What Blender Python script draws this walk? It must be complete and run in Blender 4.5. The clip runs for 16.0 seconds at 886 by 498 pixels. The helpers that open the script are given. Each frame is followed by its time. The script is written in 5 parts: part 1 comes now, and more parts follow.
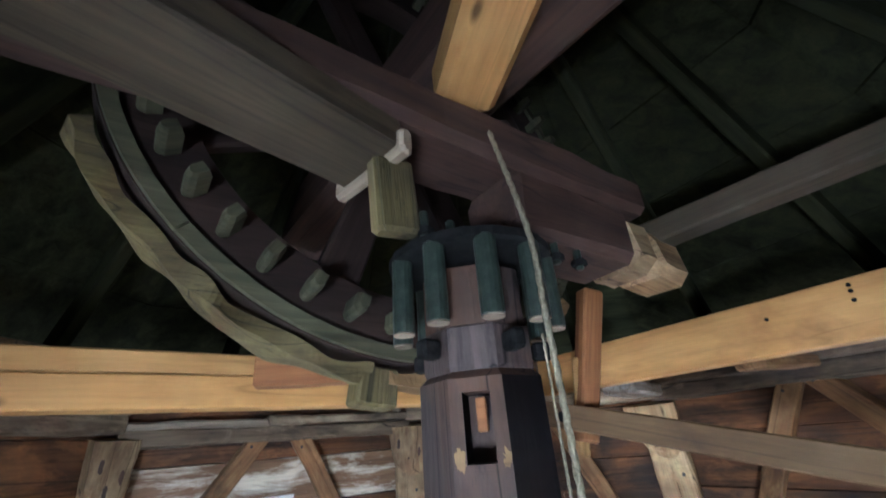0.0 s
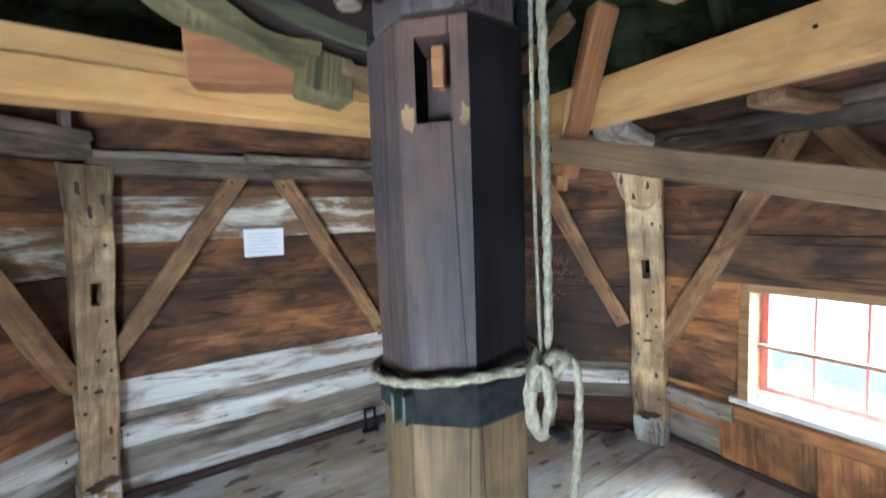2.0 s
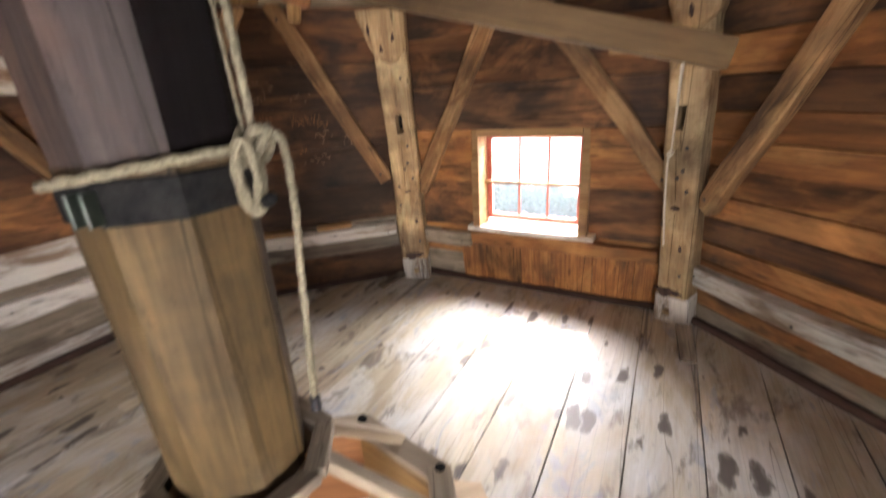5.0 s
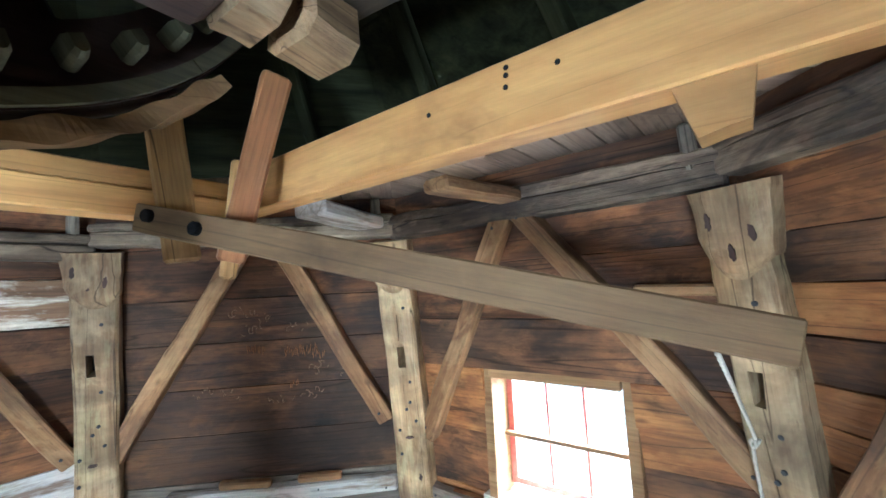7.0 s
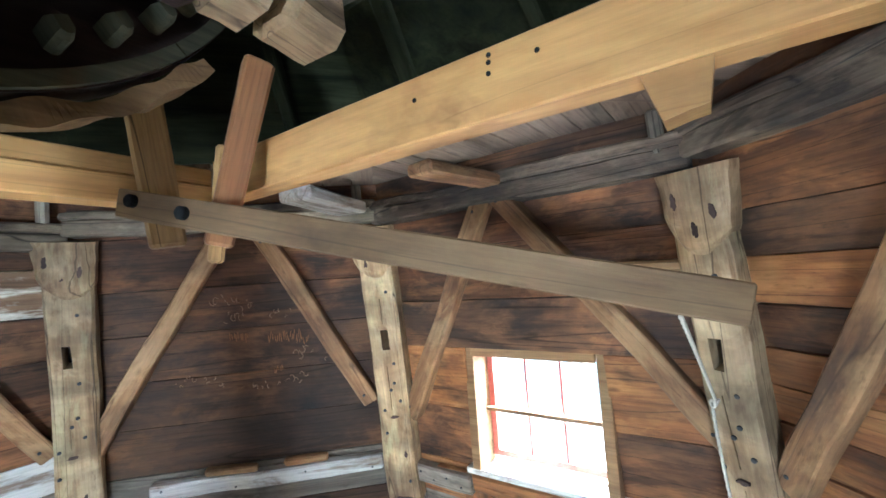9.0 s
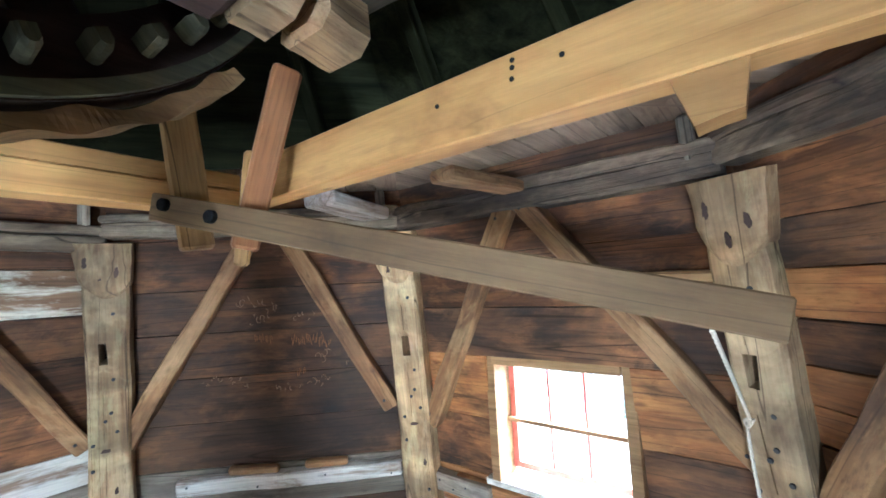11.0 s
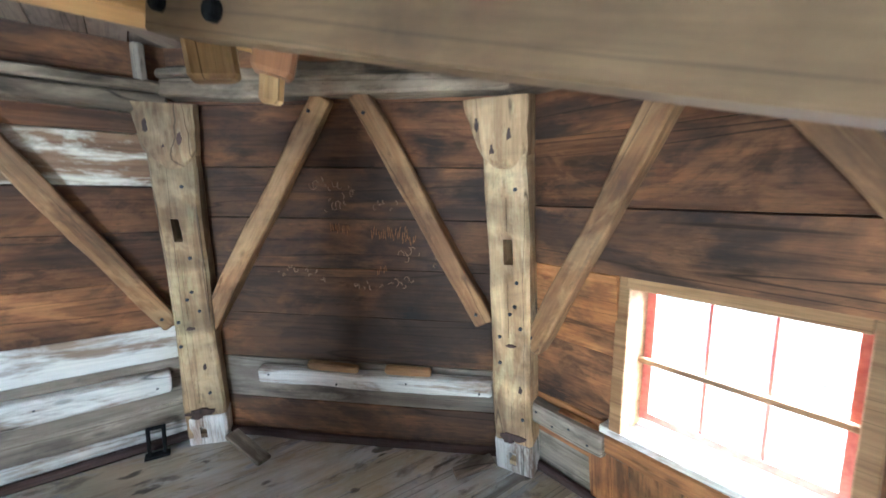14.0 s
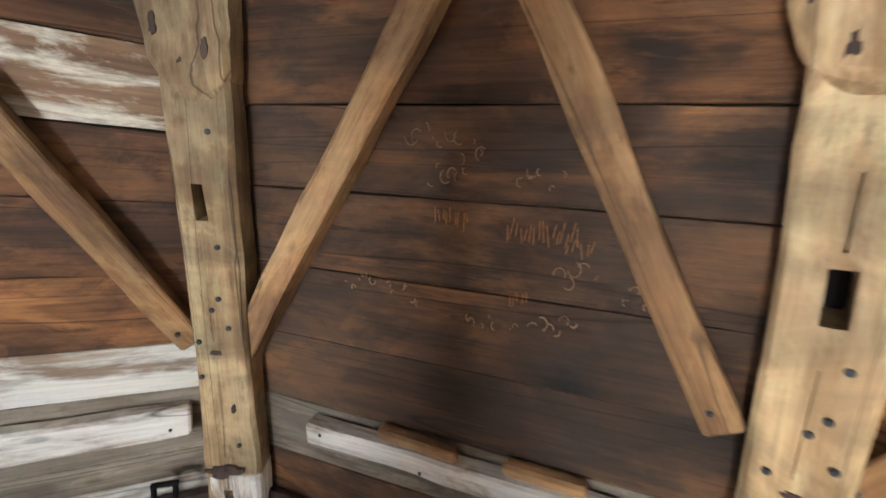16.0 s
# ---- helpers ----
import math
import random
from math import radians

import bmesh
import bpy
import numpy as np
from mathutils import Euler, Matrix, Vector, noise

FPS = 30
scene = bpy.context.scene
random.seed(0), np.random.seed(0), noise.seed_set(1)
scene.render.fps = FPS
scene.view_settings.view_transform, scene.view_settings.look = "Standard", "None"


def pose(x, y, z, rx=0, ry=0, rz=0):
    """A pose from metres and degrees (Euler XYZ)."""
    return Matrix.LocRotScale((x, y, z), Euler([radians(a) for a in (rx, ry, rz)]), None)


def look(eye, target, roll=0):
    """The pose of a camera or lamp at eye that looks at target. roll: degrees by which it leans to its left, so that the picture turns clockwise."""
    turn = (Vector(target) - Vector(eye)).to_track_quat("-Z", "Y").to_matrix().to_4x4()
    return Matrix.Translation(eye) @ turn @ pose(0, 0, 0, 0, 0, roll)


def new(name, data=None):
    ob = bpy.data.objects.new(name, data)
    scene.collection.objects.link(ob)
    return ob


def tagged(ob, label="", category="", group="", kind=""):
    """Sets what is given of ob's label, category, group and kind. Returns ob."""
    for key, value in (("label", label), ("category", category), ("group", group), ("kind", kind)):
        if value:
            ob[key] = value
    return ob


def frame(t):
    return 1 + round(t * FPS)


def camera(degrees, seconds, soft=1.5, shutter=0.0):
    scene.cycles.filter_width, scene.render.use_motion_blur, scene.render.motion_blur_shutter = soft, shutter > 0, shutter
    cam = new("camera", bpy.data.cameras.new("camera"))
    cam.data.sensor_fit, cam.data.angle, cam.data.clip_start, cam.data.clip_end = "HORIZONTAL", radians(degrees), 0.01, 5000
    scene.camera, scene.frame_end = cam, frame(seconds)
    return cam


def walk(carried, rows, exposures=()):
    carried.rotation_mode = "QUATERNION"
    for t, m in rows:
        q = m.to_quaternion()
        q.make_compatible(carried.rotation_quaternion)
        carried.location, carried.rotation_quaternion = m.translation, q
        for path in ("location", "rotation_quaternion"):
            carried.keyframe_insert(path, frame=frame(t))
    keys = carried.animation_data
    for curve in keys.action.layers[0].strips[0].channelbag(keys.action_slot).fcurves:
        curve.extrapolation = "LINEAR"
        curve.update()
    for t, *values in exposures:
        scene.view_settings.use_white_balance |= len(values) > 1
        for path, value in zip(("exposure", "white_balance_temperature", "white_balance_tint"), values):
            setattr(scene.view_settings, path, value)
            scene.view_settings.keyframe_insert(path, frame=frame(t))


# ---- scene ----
cam = camera(94.5, 16.0, soft=1.6, shutter=0.4)
PATH = [
    (0, (0.457, -0.139, 2.061), (0.206, 1.651, 2.916), -4.5),
    (0.5, (0.483, -0.055, 2.017), (0.218, 1.813, 2.68), -4.3),
    (1, (0.507, 0.022, 1.974), (0.198, 1.943, 2.434), -3.9),
    (1.5, (0.516, 0.087, 1.905), (0.163, 2.049, 2.067), -3.1),
    (2, (0.496, 0.126, 1.831), (0.175, 2.095, 1.693), -2.0),
    (2.5, (0.406, 0.137, 1.741), (0.245, 2.07, 1.254), -1.5),
    (3, (0.343, 0.154, 1.614), (0.317, 1.949, 0.732), -0.6),
    (3.5, (0.342, 0.169, 1.51), (0.313, 1.769, 0.31), -0.1),
    (4, (0.393, 0.16, 1.404), (0.352, 1.575, -0.009), -0.3),
    (4.5, (0.447, 0.113, 1.444), (0.603, 1.626, 0.146), 0.3),
    (5, (0.619, 0.038, 1.617), (1.246, 1.804, 0.918), -3.4),
    (7.5, (1.344, 0.498, 1.875), (1.645, 2.465, 2.077), -2.4),
    (8, (1.302, 0.45, 1.863), (1.666, 2.411, 2.011), -3.6),
    (8.5, (1.249, 0.392, 1.837), (1.706, 2.334, 1.966), -4.1),
    (11, (1.264, 0.402, 1.839), (1.607, 2.365, 2.008), -3.0),
    (11.5, (1.269, 0.446, 1.839), (1.451, 2.431, 2.003), -3.0),
    (12, (1.308, 0.485, 1.838), (1.347, 2.48, 1.972), -2.8),
    (12.5, (1.335, 0.51, 1.835), (1.265, 2.507, 1.913), -2.5),
    (13, (1.325, 0.629, 1.806), (1.186, 2.624, 1.807), -1.9),
    (13.5, (1.242, 0.845, 1.784), (1.169, 2.839, 1.647), -0.8),
    (14, (1.257, 1.099, 1.726), (1.136, 3.078, 1.465), 0.6),
    (14.5, (1.262, 1.416, 1.668), (0.93, 3.357, 1.321), 2.7),
    (15, (1.12, 1.697, 1.613), (0.695, 3.627, 1.3), 4.2),
    (15.5, (0.988, 1.901, 1.628), (0.569, 3.831, 1.316), 4.1),
    (16, (0.837, 2.164, 1.609), (0.315, 4.074, 1.328), 4.0),
]

walk(cam, [(t, look(eye, target, roll)) for t, eye, target, roll in PATH],
     exposures=[(0.0, 2.5, 5150, 8), (0.5, 2.65, 5100, 7), (1.5, 2.8, 5050, 5), (2.5, 2.65, 5000, 4), (3.4, 2.0, 5000, 12), (4.0, 1.75, 5450, 18), (4.5, 1.75, 5750, 17), (5.0, 2.3, 6900, 20), (5.4, 2.45, 6700, 18),
                (7.0, 3.1, 4950, 1), (11.0, 3.1, 4950, 2), (13.0, 3.1, 4950, 1), (14.5, 3.05, 5150, 2), (15.5, 3.0, 5750, 4), (16.0, 3.0, 6000, 8)])

# ---- world and light ----
SUN_TO = Vector((0.2, 0.41, 0.57)).normalized()
world = bpy.data.worlds.new("sky")
scene.world = world
world.use_nodes = True
sky = world.node_tree.nodes.new("ShaderNodeTexSky")
sky.sky_type, sky.sun_disc = "NISHITA", False
sky.sun_elevation = math.asin(SUN_TO.z)
sky.sun_rotation = math.atan2(SUN_TO.x, SUN_TO.y)
bg = world.node_tree.nodes["Background"]
bg.inputs["Strength"].default_value = 0.15
world.node_tree.links.new(sky.outputs[0], bg.inputs[0])
sun = new("sun", bpy.data.lights.new("sun", "SUN"))
sun.data.energy, sun.data.angle, sun.data.color = 5.0, radians(0.6), (1.0, 0.95, 0.86)
sun.matrix_basis = look((0, 0, 20), Vector((0, 0, 20)) - SUN_TO)


def sky_fill_lamp(x, y, z, aim, w, h, power, color):
    """An area lamp in place of the sky's light at one opening."""
    ob = new("window_light", bpy.data.lights.new("window_light", "AREA"))
    ob.data.shape, ob.data.size, ob.data.size_y, ob.data.energy, ob.data.color = "RECTANGLE", w, h, power, color
    ob.matrix_basis = look((x, y, z), aim)
    return ob


# ---- helpers of this scene ----
CX, CY, RP, LEAN_IN = 0.37, 1.03, 2.757, 0.17   # room centre, post radius at the floor, inward lean per metre
SX, SY = 0.37, 1.045                           # main shaft's axis
WORLD_OF = {}


def place(ob, m, parent=None):
    WORLD_OF[ob.name] = m
    if parent is not None:
        ob.parent = parent
        ob.matrix_basis = WORLD_OF[parent.name].inverted() @ m
    else:
        ob.matrix_basis = m
    return ob


def thing(name, label, category, m=None, group="", kind=""):
    return tagged(place(new(name), m or Matrix()), label, category, group, kind)


def part(name, bm, material, parent=None, label="", m=None, smooth=False):
    """Links a bmesh as one mesh object, under a thing or on its own."""
    me = bpy.data.meshes.new(name)
    bmesh.ops.recalc_face_normals(bm, faces=bm.faces)
    bm.to_mesh(me)
    bm.free()
    me.materials.append(material)
    if smooth:
        for p in me.polygons:
            p.use_smooth = True
    ob = place(new(name, me), m or Matrix(), parent)
    return tagged(ob, label) if label else ob


def alone(name, bm, material, label, category, m=None, group="", kind="", smooth=False):
    """A thing that is one mesh."""
    return tagged(part(name, bm, material, None, "", m, smooth), label, category, group, kind)


def span(p0, p1, up=(0, 0, 1)):
    """The pose whose x runs from p0 to p1 and whose z is nearest to up, and the length."""
    p0, p1 = Vector(p0), Vector(p1)
    x = (p1 - p0).normalized()
    y = Vector(up).cross(x).normalized()
    z = x.cross(y)
    m = Matrix((x, y, z)).transposed().to_4x4()
    m.translation = p0
    return m, (p1 - p0).length


def loft(rings, closed_ends=True):
    """A skin over rings of equal point count."""
    bm = bmesh.new()
    vs = [[bm.verts.new(p) for p in ring] for ring in rings]
    n = len(rings[0])
    for a, b in zip(vs, vs[1:]):
        for i in range(n):
            bm.faces.new((a[i], a[(i + 1) % n], b[(i + 1) % n], b[i]))
    if closed_ends:
        bm.faces.new(vs[0][::-1])
        bm.faces.new(vs[-1])
    return bm


def timber(length, w, h, seed=0.0, wob=0.005, bev=0.012, step=0.12, taper=1.0, bow=0.0, pockets=()):
    """A hewn timber along x, w across y, h across z. pockets: (x0, x1, y0, y1, depth) cut into its +z face."""
    xs = [0.0, min(bev, length * 0.1)]
    n = max(2, int(length / step))
    xs += [length * k / n for k in range(1, n)] + [length - min(bev, length * 0.1), length]
    for x0, x1, *_ in pockets:
        xs = [x for x in xs if not (x0 - 0.03 < x < x1 + 0.03)] + [x0, x1]
    xs.sort()
    ys = sorted({y for p in pockets for y in p[2:4]})
    rings = []
    for k, x in enumerate(xs):
        f = 1 + (taper - 1) * x / length
        cut = bev * 0.7 if k in (0, len(xs) - 1) else 0
        a, b = w / 2 * f - cut, h / 2 * f - cut
        ring = [(-a + bev, b)] + [(y, b) for y in ys] + [(a - bev, b), (a, b - bev), (a, -b + bev), (a - bev, -b), (-a + bev, -b), (-a, -b + bev), (-a, b - bev)]
        out = []
        for i, (y, z) in enumerate(ring):
            d = noise.noise_vector(Vector((x * 2.3 + seed * 7.1, y * 5 + seed, z * 5 - seed))) * wob + noise.noise_vector(Vector((x * 9 + seed * 3.3, y * 14, z * 14))) * wob * 0.45
            out.append((x, y + d.y, z + d.z + bow * math.sin(math.pi * x / length)))
        rings.append(out)
    bm = loft(rings)
    bm.faces.ensure_lookup_table()
    for x0, x1, y0, y1, depth in pockets:
        hit = []
        for f in bm.faces:
            c = f.calc_center_median()
            if x0 < c.x < x1 and y0 < c.y < y1 and c.z > 0 and abs(f.normal.z) > 0 or (x0 < c.x < x1 and y0 < c.y < y1 and c.z > h * 0.3):
                hit.append(f)
        if hit:
            got = bmesh.ops.extrude_face_region(bm, geom=hit)
            bmesh.ops.delete(bm, geom=hit, context="FACES_ONLY")
            bmesh.ops.translate(bm, verts=[v for v in got["geom"] if isinstance(v, bmesh.types.BMVert)], vec=(0, 0, -depth))
    return bm


def tim(name, p0, p1, w, h, material, up=(0, 0, 1), parent=None, label="", category="beam", group="", seed=None, **shape):
    m, length = span(p0, p1, up)
    seed = (p0[0] * 3.7 + p0[1] * 1.9 + p1[2]) if seed is None else seed
    bm = timber(length, w, h, seed, **shape)
    if parent is not None:
        return part(name, bm, material, parent, label, m)
    return alone(name, bm, material, label, category, m, group)


def block(sx, sy, sz, bev=0.004):
    bm = bmesh.new()
    bmesh.ops.create_cube(bm, size=1)
    bmesh.ops.scale(bm, vec=(sx, sy, sz), verts=bm.verts)
    if bev:
        bmesh.ops.bevel(bm, geom=bm.edges[:], offset=bev, segments=1, affect="EDGES")
    return bm


def prism(outline, z0, z1):
    """An outline in x and y, raised from z0 to z1."""
    return loft([[(x, y, z0) for x, y in outline], [(x, y, z1) for x, y in outline]])


def rod(r, length, n=14, bev=0.004):
    """A round bar along z from 0."""
    prof = [(r - bev, 0), (r, bev), (r, length - bev), (r - bev, length)]
    return loft([[(a * math.cos(2 * math.pi * k / n), a * math.sin(2 * math.pi * k / n), z) for k in range(n)] for a, z in prof])


def polar(a, r, z=0.0, cx=CX, cy=CY):
    return Vector((cx + r * math.cos(radians(a)), cy + r * math.sin(radians(a)), z))


# ---- materials ----
def shader(name):
    mat = bpy.data.materials.new(name)
    mat.use_nodes = True
    nt = mat.node_tree
    return mat, nt, nt.nodes["Principled BSDF"]


def node(nt, kind, **values):
    n = nt.nodes.new("ShaderNode" + kind)
    for key, value in values.items():
        n.inputs[key.replace("_", " ")].default_value = value
    return n


def ramp(nt, source, stops):
    r = nt.nodes.new("ShaderNodeValToRGB")
    el = r.color_ramp.elements
    for k, (pos, col) in enumerate(stops):
        e = el[k] if k < 2 else el.new(pos)
        e.position, e.color = pos, (*col, 1) if len(col) == 3 else col
    nt.links.new(source, r.inputs[0])
    return r.outputs[0]


def mix(nt, fac, a, b, mode="MIX"):
    n = nt.nodes.new("ShaderNodeMix")
    n.data_type, n.blend_type = "RGBA", mode
    for sock, v in ((n.inputs[0], fac), (n.inputs[6], a), (n.inputs[7], b)):
        if isinstance(v, (int, float)):
            sock.default_value = v
        elif isinstance(v, tuple):
            sock.default_value = (*v, 1)
        else:
            nt.links.new(v, sock)
    return n.outputs[2]


def grey(v):
    return (v, v, v)


def wood(name, dark, light, stain=None, stain_amount=0.5, wash=None, wash_amount=0.0, knots=0.5, grain=1.0, rough=0.75, bump=0.25, patch=1.0, fibre_mix=0.6, flat_knots=False, cracks=0.0, calm=False, bloom=None, soot=0.0, spec=0.3, soot_reach=0.0):
    """Old or new timber, with its grain along the object's x."""
    mat, nt, bsdf = shader(name)
    tc, info = nt.nodes.new("ShaderNodeTexCoord"), nt.nodes.new("ShaderNodeObjectInfo")
    shift = nt.nodes.new("ShaderNodeVectorMath")
    shift.operation = "MULTIPLY_ADD"
    nt.links.new(info.outputs["Random"], shift.inputs[0])
    shift.inputs[1].default_value = (17.0, 29.0, 11.0)
    nt.links.new(tc.outputs["Object"], shift.inputs[2])

    def stretched(scale, detail=6, roughness=0.6, distortion=0.0):
        mp = nt.nodes.new("ShaderNodeMapping")
        mp.inputs["Scale"].default_value = scale
        nt.links.new(shift.outputs[0], mp.inputs[0])
        n = node(nt, "TexNoise", Scale=1.0, Detail=detail, Roughness=roughness, Distortion=distortion)
        nt.links.new(mp.outputs[0], n.inputs[0])
        return n.outputs[0]

    fine = stretched((3.0 * grain, 70 * grain, 70 * grain), 5, 0.65)
    broad = stretched((1.8, 6.5, 6.5) if calm else (0.9, 11, 11), 5 if calm else 4, 0.6, 0.6)
    patches = stretched((1.3 * patch, 3.2 * patch, 3.2 * patch), 5, 0.62, 0.3)
    col = ramp(nt, broad, [(0.3, dark), (0.7, light)])
    fibre = ramp(nt, fine, [(0.32, grey(0.55)), (0.55, grey(1.0)), (0.75, grey(1.12))])
    col = mix(nt, fibre_mix, col, fibre, "MULTIPLY")
    if bloom:
        cloud = stretched((1.5, 3.4, 3.4), 6, 0.65, 0.8)
        f = ramp(nt, cloud, [(0.49, grey(0)), (0.56, grey(0.55)), (0.66, grey(0.85))])
        col = mix(nt, f, col, mix(nt, fibre_mix * 0.7, bloom, fibre, "MULTIPLY"))
    if stain:
        f = ramp(nt, patches, [(0.62 - 0.28 * stain_amount, grey(0)), (0.75 - 0.2 * stain_amount, grey(0.9))])
        col = mix(nt, f, col, stain)
    if soot:
        # rubbed streaks, then soot, then pits and chips
        rub = stretched((2.2, 9, 9), 7, 0.7, 0.4)
        f = ramp(nt, rub, [(0.54, grey(0)), (0.68, grey(0.5))])
        col = mix(nt, f, col, tuple(min(c * 1.4, 0.7) for c in light))
        geo = nt.nodes.new("ShaderNodeNewGeometry")
        mp = nt.nodes.new("ShaderNodeMapping")
        mp.inputs["Scale"].default_value = (1.0, 1.0, 2.4)
        nt.links.new(geo.outputs["Position"], mp.inputs[0])
        n = node(nt, "TexNoise", Scale=1.15, Detail=7.0, Roughness=0.6, Distortion=0.5)
        nt.links.new(mp.outputs[0], n.inputs[0])
        f = ramp(nt, n.outputs[0], [(0.41 - soot_reach, grey(0)), (0.51 - soot_reach, grey(soot * 0.6)), (0.62 - soot_reach, grey(soot))])
        col = mix(nt, f, col, (0.016, 0.014, 0.013))
        pits = stretched((7, 26, 26), 4, 0.7)
        f = ramp(nt, pits, [(0.60, grey(0)), (0.70, grey(0.5))])
        col = mix(nt, f, col, tuple(c * 0.3 for c in dark))
    if wash:
        w1 = stretched((2.0, 5, 5) if calm else (1.6, 7, 7), 4 if calm else 7, 0.55 if calm else 0.7, 0.4)
        f = ramp(nt, w1, [(0.62 - 0.34 * wash_amount, grey(0)), (0.70 - 0.26 * wash_amount + (0.1 if calm else 0.0), grey(0.95))])
        worn = mix(nt, fibre_mix * 0.8, wash, fibre, "MULTIPLY")
        col = mix(nt, f, col, worn)
    if knots:
        mp = nt.nodes.new("ShaderNodeMapping")
        mp.inputs["Scale"].default_value = (1.7, 3.6, 3.6) if flat_knots else (2.6, 6.5, 6.5)
        nt.links.new(shift.outputs[0], mp.inputs[0])
        vor = node(nt, "TexVoronoi", Scale=1.0, Randomness=1.0)
        if flat_knots:
            vor.voronoi_dimensions = "2D"
        nt.links.new(mp.outputs[0], vor.inputs[0])
        wobble = nt.nodes.new("ShaderNodeMath")
        wobble.operation = "MULTIPLY_ADD"
        nt.links.new(broad, wobble.inputs[0])
        wobble.inputs[1].default_value = 0.14 if flat_knots else 0.1
        nt.links.new(vor.outputs["Distance"], wobble.inputs[2])
        f = ramp(nt, wobble.outputs[0], [(0.11, grey(knots)), (0.165 + 0.03 * knots, grey(0))])
        col = mix(nt, f, col, tuple(c * 0.22 for c in dark))
    if cracks:
        line = stretched((0.22, 7, 7), 1, 0.5, 0.0)
        f = ramp(nt, line, [(0.494, grey(0)), (0.4985, grey(cracks)), (0.5015, grey(cracks)), (0.506, grey(0))])
        col = mix(nt, f, col, tuple(c * 0.15 for c in dark))
    tone = nt.nodes.new("ShaderNodeMapRange")
    tone.inputs["To Min"].default_value, tone.inputs["To Max"].default_value = 0.78, 1.15
    nt.links.new(info.outputs["Random"], tone.inputs[0])
    col = mix(nt, 1.0, col, tone.outputs[0], "MULTIPLY")
    nt.links.new(col, bsdf.inputs["Base Color"])
    bsdf.inputs["Roughness"].default_value = rough
    bsdf.inputs["Specular IOR Level"].default_value = spec
    b = node(nt, "Bump", Strength=bump, Distance=0.006)
    nt.links.new(fine, b.inputs["Height"])
    b2 = node(nt, "Bump", Strength=bump, Distance=0.015)
    nt.links.new(broad, b2.inputs["Height"])
    nt.links.new(b.outputs[0], b2.inputs["Normal"])
    nt.links.new(b2.outputs[0], bsdf.inputs["Normal"])
    return mat


def plain(name, a, b, scale=30.0, rough=0.5, metal=0.0, bump=0.1):
    mat, nt, bsdf = shader(name)
    tc = nt.nodes.new("ShaderNodeTexCoord")
    n1 = node(nt, "TexNoise", Scale=scale, Detail=6.0, Roughness=0.65)
    nt.links.new(tc.outputs["Object"], n1.inputs[0])
    nt.links.new(ramp(nt, n1.outputs[0], [(0.35, a), (0.65, b)]), bsdf.inputs["Base Color"])
    bsdf.inputs["Roughness"].default_value, bsdf.inputs["Metallic"].default_value = rough, metal
    bp = node(nt, "Bump", Strength=bump, Distance=0.01)
    nt.links.new(n1.outputs[0], bp.inputs["Height"])
    nt.links.new(bp.outputs[0], bsdf.inputs["Normal"])
    return mat


